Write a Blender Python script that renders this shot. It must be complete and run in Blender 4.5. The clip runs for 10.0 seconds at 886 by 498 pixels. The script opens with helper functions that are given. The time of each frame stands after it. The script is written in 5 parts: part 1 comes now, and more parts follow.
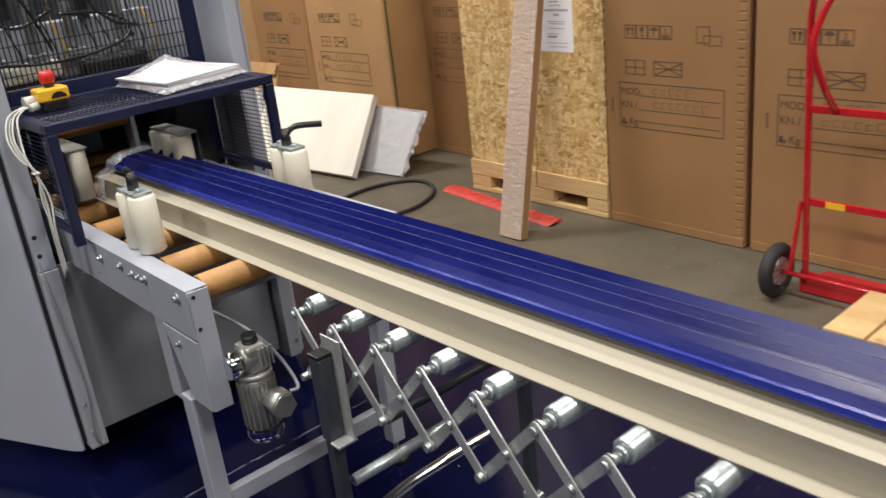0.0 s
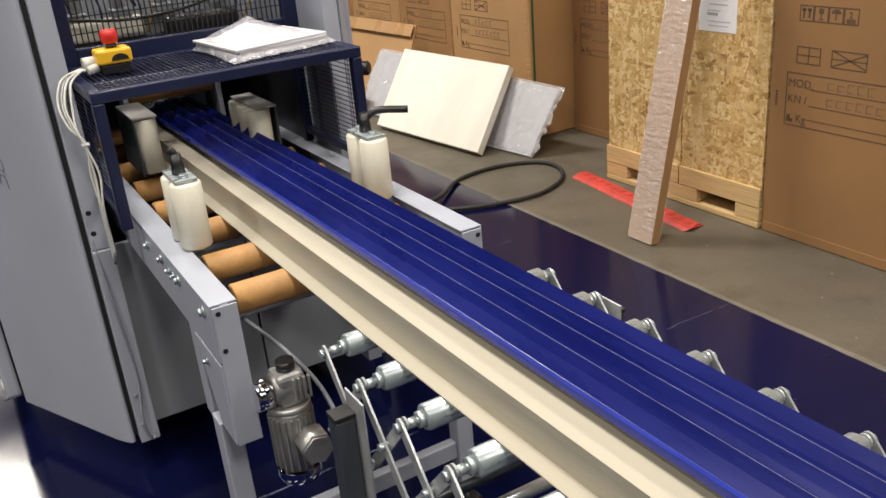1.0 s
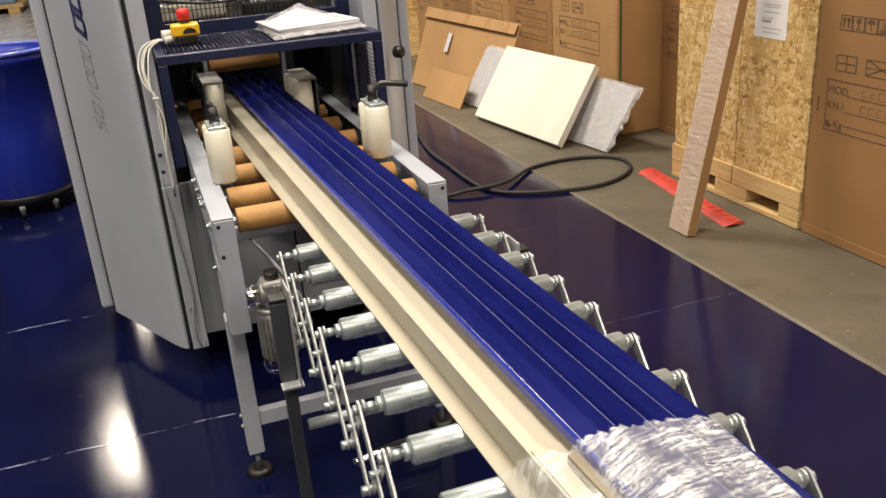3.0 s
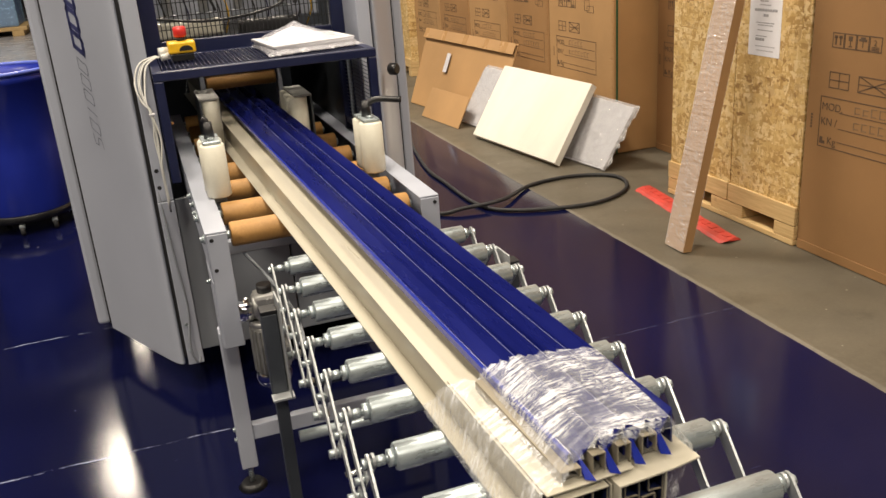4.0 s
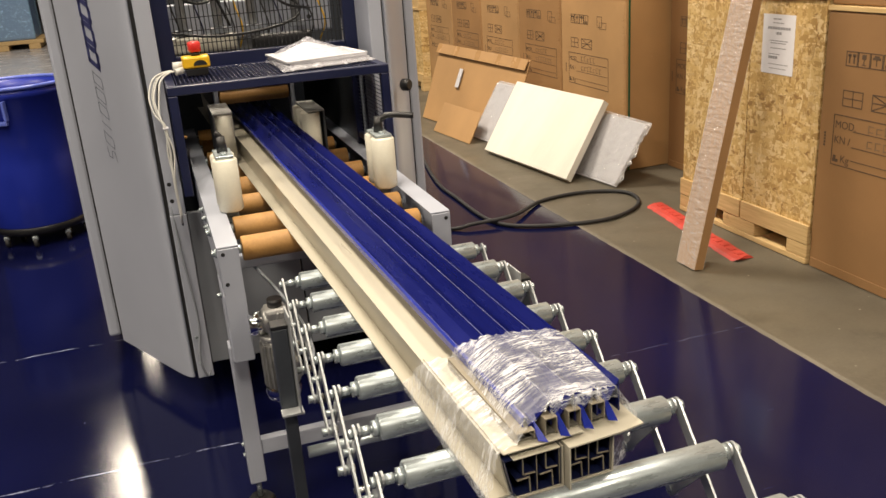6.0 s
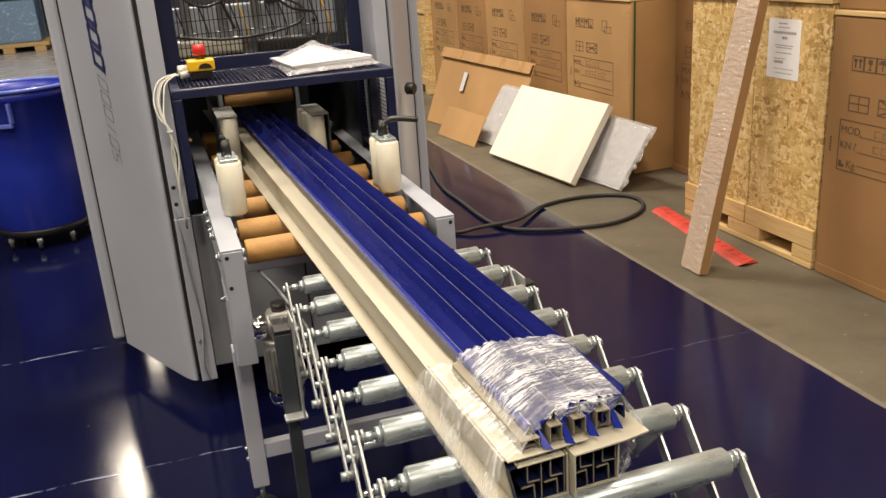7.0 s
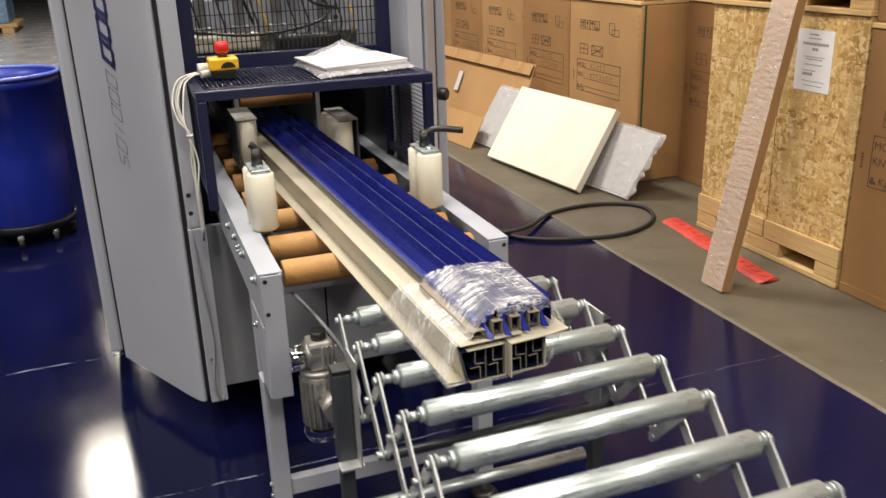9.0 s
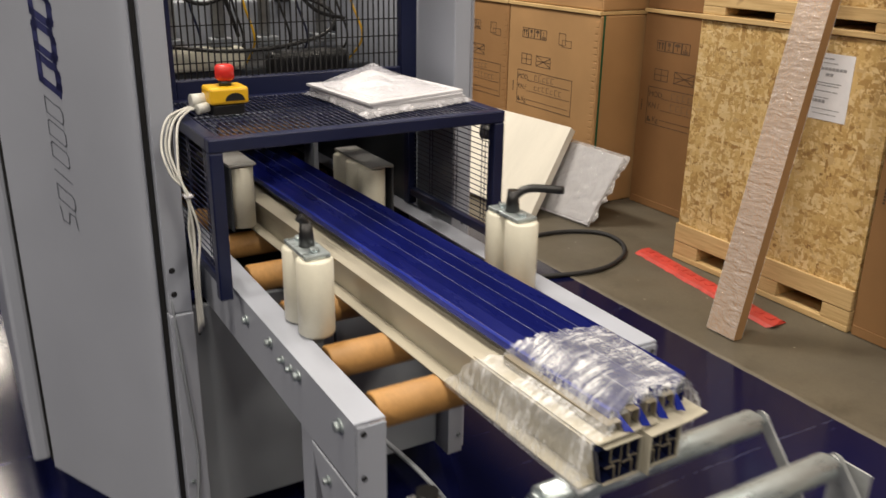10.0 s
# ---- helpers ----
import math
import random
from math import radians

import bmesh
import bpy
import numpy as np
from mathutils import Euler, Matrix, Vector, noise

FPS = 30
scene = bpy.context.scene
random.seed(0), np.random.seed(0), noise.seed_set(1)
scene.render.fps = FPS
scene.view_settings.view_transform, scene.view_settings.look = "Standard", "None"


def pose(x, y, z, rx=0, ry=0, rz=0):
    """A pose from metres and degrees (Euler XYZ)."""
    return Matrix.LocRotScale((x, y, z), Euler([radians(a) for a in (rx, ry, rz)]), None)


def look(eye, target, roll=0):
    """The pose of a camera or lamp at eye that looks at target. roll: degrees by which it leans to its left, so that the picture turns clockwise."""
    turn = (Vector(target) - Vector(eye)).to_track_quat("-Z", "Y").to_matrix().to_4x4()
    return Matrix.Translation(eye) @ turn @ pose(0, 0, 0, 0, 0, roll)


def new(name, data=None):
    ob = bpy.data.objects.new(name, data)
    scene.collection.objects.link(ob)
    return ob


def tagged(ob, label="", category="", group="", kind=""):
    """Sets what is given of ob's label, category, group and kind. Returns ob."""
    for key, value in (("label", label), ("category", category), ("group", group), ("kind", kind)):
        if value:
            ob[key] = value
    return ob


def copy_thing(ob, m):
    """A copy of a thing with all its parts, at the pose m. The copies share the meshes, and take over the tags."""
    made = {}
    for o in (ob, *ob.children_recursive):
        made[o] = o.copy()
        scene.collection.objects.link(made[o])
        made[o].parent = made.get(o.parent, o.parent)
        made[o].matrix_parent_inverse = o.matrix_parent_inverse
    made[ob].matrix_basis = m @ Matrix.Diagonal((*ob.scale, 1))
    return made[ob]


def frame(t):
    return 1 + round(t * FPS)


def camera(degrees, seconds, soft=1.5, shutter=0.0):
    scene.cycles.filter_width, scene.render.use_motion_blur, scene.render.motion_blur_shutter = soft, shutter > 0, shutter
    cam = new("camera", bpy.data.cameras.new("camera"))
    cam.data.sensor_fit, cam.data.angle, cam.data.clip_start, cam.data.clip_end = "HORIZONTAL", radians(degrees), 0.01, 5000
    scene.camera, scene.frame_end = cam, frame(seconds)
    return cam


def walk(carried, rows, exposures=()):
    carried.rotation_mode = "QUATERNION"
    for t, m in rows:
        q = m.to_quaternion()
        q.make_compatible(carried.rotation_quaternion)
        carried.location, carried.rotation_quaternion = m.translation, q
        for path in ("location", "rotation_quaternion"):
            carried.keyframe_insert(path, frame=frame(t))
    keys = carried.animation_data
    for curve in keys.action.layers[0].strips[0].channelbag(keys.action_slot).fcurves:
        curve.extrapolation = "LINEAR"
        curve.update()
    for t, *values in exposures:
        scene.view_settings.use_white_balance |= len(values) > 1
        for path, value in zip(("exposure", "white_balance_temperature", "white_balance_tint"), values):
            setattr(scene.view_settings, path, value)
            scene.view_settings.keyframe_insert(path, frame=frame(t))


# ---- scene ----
cam = camera(54.7, 10.0, shutter=0.35)
PATH = [
    (0, (-0.037, -0.133, 1.633), (1.147, 1.304, 0.904), -6.5),
    (0.5, (0.182, 0.032, 1.6), (1.213, 1.575, 0.856), -5.8),
    (1, (0.344, 0.125, 1.595), (1.236, 1.738, 0.818), -5.1),
    (1.5, (0.364, 0.053, 1.583), (1.23, 1.658, 0.76), -6.0),
    (2, (0.462, -0.228, 1.58), (1.176, 1.458, 0.775), -4.6),
    (2.5, (0.536, -0.407, 1.591), (1.126, 1.34, 0.818), -4.3),
    (4, (0.589, -0.5, 1.568), (1.18, 1.278, 0.868), -4.3),
    (4.5, (0.591, -0.5, 1.569), (1.183, 1.283, 0.883), -4.3),
    (5, (0.591, -0.498, 1.57), (1.181, 1.286, 0.887), -4.2),
    (5.5, (0.589, -0.498, 1.571), (1.171, 1.292, 0.896), -4.1),
    (7, (0.591, -0.49, 1.574), (1.157, 1.311, 0.914), -3.9),
    (7.5, (0.591, -0.489, 1.573), (1.164, 1.31, 0.914), -3.8),
    (8, (0.589, -0.488, 1.576), (1.164, 1.311, 0.918), -3.5),
    (8.5, (0.565, -0.451, 1.585), (1.145, 1.344, 0.921), -2.6),
    (9, (0.446, -0.22, 1.595), (1.085, 1.55, 0.918), -1.9),
    (9.5, (0.307, 0.121, 1.614), (1.086, 1.827, 0.92), -1.0),
    (10, (0.195, 0.6, 1.608), (1.14, 2.221, 0.917), 0.9),
]
walk(cam, [(t, look(eye, target, roll)) for t, eye, target, roll in PATH], exposures=[(0, -0.15, 5900, 10), (0.5, -0.14, 5900, 10), (1.5, -0.04, 6250, 10), (2.5, 0.0, 6500, 10), (4.5, 0.02, 6650, 10), (7.5, 0.02, 6800, 10), (8.0, 0.02, 6700, 10), (8.5, 0.02, 6300, 10), (9.5, -0.04, 6300, 10), (10, -0.36, 6350, 10)])

# ---- light ----
world = bpy.data.worlds.new("hall_air")
world.use_nodes = True
world.node_tree.nodes["Background"].inputs[0].default_value = (0.9, 0.95, 1.0, 1)
world.node_tree.nodes["Background"].inputs[1].default_value = 0.004
scene.world = world
LAMP_Z = 6.3
# y 12.7 and 18.2 match floor reflections; the other lamps are added unseen
LAMPS = [(0.3, -4.0), (0.3, 1.5), (0.9, 6.2), (-0.55, 12.7), (-0.1, 18.2), (-4.8, -3.0), (-4.8, 2.5), (4.8, 0.6), (4.8, -4.5)]
# x -4.8 brightens the machine side, (0.9, 6.2) the cartons, 4.8 the rollers
POWER = {(0.9, 6.2): 540, (0.3, 1.5): 325, (-0.1, 18.2): 180, (-4.8, 2.5): 380, (-4.8, -3.0): 360, (4.8, 0.6): 260, (4.8, -4.5): 260}
for lx, ly in LAMPS:
    ld = bpy.data.lights.new("high_bay_light", "AREA")
    ld.shape, ld.size, ld.size_y, ld.energy = "RECTANGLE", 0.9, 1.8, POWER.get((lx, ly), 300)
    ld.color = (1.0, 0.885, 0.735)
    lo = new("high_bay_light", ld)
    lo.matrix_world = pose(lx, ly, LAMP_Z)


# ---- materials ----
def nodes_of(name):
    m = bpy.data.materials.new(name)
    m.use_nodes = True
    nt = m.node_tree
    return m, nt, nt.nodes["Principled BSDF"]


def node(nt, kind, **values):
    n = nt.nodes.new(kind)
    for k, v in values.items():
        n.inputs[k.replace("_", " ")].default_value = v
    return n


def coords(nt, stretch=(1, 1, 1)):
    c = nt.nodes.new("ShaderNodeTexCoord")
    mp = nt.nodes.new("ShaderNodeMapping")
    mp.inputs["Scale"].default_value = stretch
    nt.links.new(c.outputs["Object"], mp.inputs["Vector"])
    return mp.outputs["Vector"]


def noise_node(nt, vec, scale, detail=4.0, rough=0.55):
    n = node(nt, "ShaderNodeTexNoise", Scale=scale, Detail=detail, Roughness=rough)
    nt.links.new(vec, n.inputs["Vector"])
    return n.outputs["Fac"]


def ramp(nt, fac, lo, hi, a=0.0, b=1.0):
    r = node(nt, "ShaderNodeMapRange")
    for k, v in zip((1, 2, 3, 4), (lo, hi, a, b)):
        r.inputs[k].default_value = v
    nt.links.new(fac, r.inputs[0])
    return r.outputs[0]


def blend(nt, fac, a, b, how="MIX"):
    m = nt.nodes.new("ShaderNodeMix")
    m.data_type, m.blend_type = "RGBA", how
    if isinstance(fac, float):
        m.inputs[0].default_value = fac
    else:
        nt.links.new(fac, m.inputs[0])
    for sock, v in ((m.inputs[6], a), (m.inputs[7], b)):
        if isinstance(v, tuple):
            sock.default_value = (*v, 1)
        else:
            nt.links.new(v, sock)
    return m.outputs[2]


def relief(nt, bsdf, fac, strength, dist=0.002):
    b = node(nt, "ShaderNodeBump", Strength=strength, Distance=dist)
    nt.links.new(fac, b.inputs["Height"])
    nt.links.new(b.outputs["Normal"], bsdf.inputs["Normal"])


def surface(name, col, rough=0.5, metal=0.0, var=0.12, scale=4.0, fine=90.0, bump=0.08, coat=0.0, stretch=(1, 1, 1), wear=0.1):
    """Paint, plastic, metal or board: a base colour with stains at one scale and grain at another."""
    m, nt, p = nodes_of(name)
    v = coords(nt, stretch)
    big, small = noise_node(nt, v, scale), noise_node(nt, v, fine, 3.0)
    dark = tuple(c * (1 - var) for c in col)
    light = tuple(min(1, c * (1 + var)) for c in col)
    c1 = blend(nt, ramp(nt, big, 0.3, 0.7), dark, light)
    c2 = blend(nt, ramp(nt, small, 0.35, 0.75, 0, wear), c1, tuple(c * 0.6 for c in col))
    nt.links.new(c2, p.inputs["Base Color"])
    nt.links.new(ramp(nt, big, 0.3, 0.7, max(0.02, rough - 0.07), min(1, rough + 0.07)), p.inputs["Roughness"])
    p.inputs["Metallic"].default_value = metal
    p.inputs["Coat Weight"].default_value = coat
    if bump:
        relief(nt, p, small, bump, 0.001)
    return m


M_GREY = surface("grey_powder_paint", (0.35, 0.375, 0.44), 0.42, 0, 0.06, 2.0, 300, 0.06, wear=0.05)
# Darker copy of the grey paint; on the lower panels it stands for shade
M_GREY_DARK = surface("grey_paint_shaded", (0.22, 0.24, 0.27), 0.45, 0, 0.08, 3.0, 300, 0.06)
M_NAVY = surface("navy_paint_and_box_shade", (0.0065, 0.010, 0.042), 0.36, 0, 0.15, 6, 250, 0.08)
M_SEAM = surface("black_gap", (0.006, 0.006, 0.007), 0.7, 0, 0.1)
M_BLACK = surface("black_plastic", (0.012, 0.012, 0.013), 0.38, 0, 0.2, 12)
M_RUBBER = surface("black_rubber", (0.018, 0.018, 0.02), 0.65, 0, 0.25, 14, 150, 0.2)
M_DARKSTEEL = surface("dark_grey_steel", (0.06, 0.068, 0.08), 0.4, 0.4, 0.15, 5)
M_ZINC = surface("zinc_plated_steel", (0.46, 0.52, 0.54), 0.30, 0.66, 0.28, 14, 160, 0.08, stretch=(1, 5, 5), wear=0.35)
M_LINK = surface("zinc_link_steel", (0.43, 0.45, 0.46), 0.33, 0.45, 0.16, 14, 140, 0.06, wear=0.25)
M_CHROME = surface("chrome", (0.75, 0.76, 0.78), 0.09, 1.0, 0.05, 5, 100, 0.0)
M_ALU = surface("cast_aluminium", (0.40, 0.40, 0.39), 0.45, 0.6, 0.2, 25, 200, 0.25, wear=0.3)
M_MOTOR = surface("dark_bright_motor_casing", (0.36, 0.36, 0.35), 0.38, 0.7, 0.2, 25, 200, 0.2, wear=0.3)
M_EDGELINE = surface("bare_cut_edge", (0.15, 0.165, 0.30), 0.4, 0.2, 0.2, 20)
# Blue lightened in colour to stand for the lamp glint on folds
M_HEM = surface("blue_fold_painted_glint", (0.016, 0.028, 0.26), 0.22, 0, 0.15, 9, 80, 0.06, stretch=(4, 0.6, 4))
# Cream darkened in colour for the shade under the hem and inside channels
M_STEP = surface("shaded_cream_sheet", (0.15, 0.14, 0.12), 0.4, 0.1, 0.15, 6, 90, 0.05, stretch=(4, 0.4, 4))
M_ORANGE = surface("orange_rubber_roller", (0.42, 0.222, 0.068), 0.6, 0, 0.2, 7, 120, 0.12, wear=0.4)
M_IVORY = surface("ivory_plastic_roller", (0.66, 0.64, 0.54), 0.34, 0, 0.06, 8, 120, 0.05, wear=0.12)
M_CREAM = surface("cream_coated_sheet", (0.41, 0.382, 0.308), 0.34, 0, 0.05, 3, 180, 0.03, wear=0.05, stretch=(3, 0.3, 3))
M_TAN = surface("tan_sheet_edge", (0.235, 0.205, 0.15), 0.45, 0, 0.1, 12)
M_BLUE = surface("blue_film_sheet", (0.0060, 0.0095, 0.110), 0.28, 0, 0.22, 5, 60, 0.10, stretch=(4, 0.6, 4), wear=0.25)
M_BLUE.node_tree.nodes["Principled BSDF"].inputs["Specular IOR Level"].default_value = 0.4
M_PAPER = surface("white_paper", (0.58, 0.58, 0.62), 0.5, 0, 0.05, 30, 200, 0.05)
M_LABEL = surface("white_label_paper", (0.78, 0.78, 0.82), 0.5, 0, 0.03, 30, 200, 0.03)
M_FOAM = surface("cream_foam_board", (0.71, 0.685, 0.61), 0.6, 0, 0.06, 2.2, 90, 0.12, stretch=(1, 3, 0.6), wear=0.12)
M_RED = surface("red_plastic", (0.55, 0.025, 0.02), 0.35, 0, 0.1, 8)
M_REDPAINT = surface("red_gloss_paint", (0.42, 0.012, 0.018), 0.25, 0, 0.12, 9, 120, 0.05, coat=0.3)
M_REDRUBBER = surface("red_rubber_ramp", (0.52, 0.05, 0.035), 0.6, 0, 0.22, 8, 60, 0.5, wear=0.35)
M_YELLOW = surface("yellow_plastic", (0.72, 0.42, 0.015), 0.35, 0, 0.08, 8)
M_CABLE = surface("pale_grey_cable", (0.55, 0.55, 0.52), 0.45, 0, 0.1, 20)
M_BIN = surface("blue_bin_plastic", (0.012, 0.026, 0.30), 0.38, 0, 0.14, 3, 80, 0.12, wear=0.1)
M_BINRIM = surface("pale_blue_worn_rim", (0.10, 0.14, 0.50), 0.3, 0, 0.1, 5)
M_GREEN = surface("green_strap", (0.02, 0.10, 0.05), 0.4, 0, 0.1)
M_INK = surface("dark_brown_print", (0.085, 0.052, 0.030), 0.7, 0, 0.2, 40)
M_PEN = surface("faint_marker", (0.16, 0.105, 0.06), 0.7, 0, 0.3, 60)
M_BARTEXT = surface("navy_lettering", (0.03, 0.035, 0.12), 0.5, 0, 0.1)
M_THINTEXT = surface("grey_lettering", (0.12, 0.13, 0.16), 0.5, 0, 0.1)
M_GREYTEXT = surface("grey_print_bars", (0.33, 0.33, 0.35), 0.6, 0, 0.1)
M_TAPE = surface("brown_parcel_tape", (0.42, 0.25, 0.115), 0.25, 0, 0.1, 8)
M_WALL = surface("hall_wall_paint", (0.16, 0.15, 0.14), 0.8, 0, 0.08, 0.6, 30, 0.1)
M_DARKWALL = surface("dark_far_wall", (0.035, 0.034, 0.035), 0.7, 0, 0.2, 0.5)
M_CEIL = surface("hall_ceiling_deck", (0.24, 0.235, 0.24), 0.8, 0, 0.1, 0.5, 20, 0.1)
M_FIXTURE = surface("white_lamp_housing", (0.6, 0.6, 0.6), 0.4)


def cardboard(name, col):
    m, nt, p = nodes_of(name)
    v = coords(nt)
    big = noise_node(nt, v, 1.7, 5)
    fibre = noise_node(nt, coords(nt, (30, 30, 300)), 3.0, 3)
    c = blend(nt, ramp(nt, big, 0.3, 0.72), tuple(k * 0.84 for k in col), tuple(k * 1.1 for k in col))
    c = blend(nt, ramp(nt, fibre, 0.4, 0.8, 0, 0.3), c, tuple(k * 0.75 for k in col))
    scuff = noise_node(nt, coords(nt, (1, 3, 1)), 9, 6, 0.7)
    c = blend(nt, ramp(nt, scuff, 0.66, 0.75, 0, 0.25), c, tuple(min(1, k * 1.6) for k in col))
    nt.links.new(c, p.inputs["Base Color"])
    p.inputs["Roughness"].default_value = 0.62
    relief(nt, p, noise_node(nt, coords(nt, (1, 1, 0.15)), 60, 3), 0.15, 0.0015)
    return m


M_CARD = cardboard("brown_cardboard", (0.335, 0.183, 0.074))
M_CARD2 = cardboard("light_brown_cardboard", (0.42, 0.247, 0.108))
M_CARD4 = cardboard("mid_brown_cardboard", (0.275, 0.148, 0.059))
M_CARD3 = cardboard("dark_brown_cardboard", (0.25, 0.129, 0.051))


def osb():
    m, nt, p = nodes_of("oriented_strand_board")
    layers = []
    for k, st in enumerate(((1, 8, 42), (1, 38, 9), (1, 13, 36))):
        mp = coords(nt, st)
        if k == 2:
            mp.node.inputs["Rotation"].default_value = (0.8, 0, 0)
        warp = nt.nodes.new("ShaderNodeVectorMath")
        warp.operation = "MULTIPLY_ADD"
        n = node(nt, "ShaderNodeTexNoise", Scale=12.0, Detail=2.0)
        nt.links.new(coords(nt), n.inputs["Vector"])
        nt.links.new(n.outputs["Color"], warp.inputs[0])
        warp.inputs[1].default_value = (0.9, 0.9, 0.9)
        nt.links.new(mp, warp.inputs[2])
        vo = node(nt, "ShaderNodeTexVoronoi", Scale=1.1, Randomness=1.0)
        nt.links.new(warp.outputs[0], vo.inputs["Vector"])
        sep = nt.nodes.new("ShaderNodeSeparateColor")
        nt.links.new(vo.outputs["Color"], sep.inputs[0])
        layers.append((sep.outputs[0], sep.outputs[1]))
    pick = noise_node(nt, coords(nt), 46, 2)
    m1 = nt.nodes.new("ShaderNodeMix")
    nt.links.new(ramp(nt, pick, 0.47, 0.5), m1.inputs[0])
    nt.links.new(layers[0][0], m1.inputs[2])
    nt.links.new(layers[1][0], m1.inputs[3])
    m2 = nt.nodes.new("ShaderNodeMix")
    nt.links.new(ramp(nt, noise_node(nt, coords(nt), 36, 2), 0.52, 0.55), m2.inputs[0])
    nt.links.new(m1.outputs[0], m2.inputs[2])
    nt.links.new(layers[2][1], m2.inputs[3])
    cr = nt.nodes.new("ShaderNodeValToRGB")
    e = cr.color_ramp.elements
    e[0].position, e[0].color = 0.0, (0.27, 0.15, 0.05, 1)
    e[1].position, e[1].color = 1.0, (0.42, 0.26, 0.095, 1)
    for pos, col in ((0.07, (0.39, 0.235, 0.08, 1)), (0.3, (0.52, 0.34, 0.125, 1)), (0.55, (0.62, 0.43, 0.18, 1)), (0.82, (0.74, 0.57, 0.31, 1))):
        x = e.new(pos)
        x.color = col
    nt.links.new(m2.outputs[0], cr.inputs[0])
    nt.links.new(cr.outputs[0], p.inputs["Base Color"])
    p.inputs["Roughness"].default_value = 0.55
    relief(nt, p, m2.outputs[0], 0.25, 0.002)
    return m


M_OSB = osb()


def pine():
    m, nt, p = nodes_of("pale_pine")
    v = coords(nt, (3, 1.2, 26))
    g = noise_node(nt, v, 3.5, 6, 0.6)
    c = blend(nt, ramp(nt, g, 0.3, 0.7), (0.46, 0.30, 0.125), (0.66, 0.48, 0.24))
    c = blend(nt, ramp(nt, noise_node(nt, coords(nt), 7, 2), 0.66, 0.72, 0, 0.6), c, (0.25, 0.14, 0.06))
    nt.links.new(c, p.inputs["Base Color"])
    p.inputs["Roughness"].default_value = 0.6
    relief(nt, p, g, 0.2, 0.001)
    return m


M_PINE = pine()


def epoxy():
    """Glossy blue floor paint, with worn joints across it and fine scratches."""
    m, nt, p = nodes_of("glossy_blue_floor_paint")
    v = coords(nt)
    sep = nt.nodes.new("ShaderNodeSeparateXYZ")
    nt.links.new(v, sep.inputs[0])
    wob = noise_node(nt, coords(nt, (1, 1, 1)), 5, 4)
    base = blend(nt, ramp(nt, noise_node(nt, v, 0.8, 5), 0.35, 0.7), (0.0026, 0.0034, 0.023), (0.0042, 0.0054, 0.034))

    def line(at, width, off):
        a = nt.nodes.new("ShaderNodeMath")
        a.operation = "MULTIPLY_ADD"
        nt.links.new(wob, a.inputs[0])
        a.inputs[1].default_value, a.inputs[2].default_value = 0.05, -at - 0.025 + off
        b = nt.nodes.new("ShaderNodeMath")
        b.operation = "ADD"
        nt.links.new(sep.outputs[1], b.inputs[0])
        nt.links.new(a.outputs[0], b.inputs[1])
        d = nt.nodes.new("ShaderNodeMath")
        d.operation = "ABSOLUTE"
        nt.links.new(b.outputs[0], d.inputs[0])
        return ramp(nt, d.outputs[0], 0.0, width, 1.0, 0.0)
    worn = ramp(nt, noise_node(nt, v, 14, 5, 0.7), 0.42, 0.6)
    for at, w in ((3.306, 0.006), (2.20, 0.005)):
        k = nt.nodes.new("ShaderNodeMath")
        k.operation = "MULTIPLY"
        nt.links.new(line(at, w, 0), k.inputs[0])
        nt.links.new(worn, k.inputs[1])
        side = nt.nodes.new("ShaderNodeMath")
        side.operation = "MULTIPLY"
        nt.links.new(k.outputs[0], side.inputs[0])
        nt.links.new(ramp(nt, sep.outputs[0], 0.9, 1.6, 1.0, 0.12), side.inputs[1])
        base = blend(nt, side.outputs[0], base, (0.30, 0.33, 0.46))
    scr = noise_node(nt, coords(nt, (2, 14, 1)), 3.0, 8, 0.75)
    base = blend(nt, ramp(nt, scr, 0.63, 0.74, 0, 0.4), base, (0.08, 0.09, 0.23))
    spk = node(nt, "ShaderNodeTexVoronoi", Scale=6.0)
    nt.links.new(v, spk.inputs["Vector"])
    base = blend(nt, ramp(nt, spk.outputs["Distance"], 0.012, 0.02, 0.8, 0.0), base, (0.5, 0.5, 0.55))
    nt.links.new(base, p.inputs["Base Color"])
    nt.links.new(ramp(nt, noise_node(nt, v, 2.2, 6, 0.65), 0.3, 0.7, 0.045, 0.135), p.inputs["Roughness"])
    p.inputs["Specular IOR Level"].default_value = 0.24
    relief(nt, p, noise_node(nt, v, 120, 5, 0.8), 0.09, 0.0012)
    return m


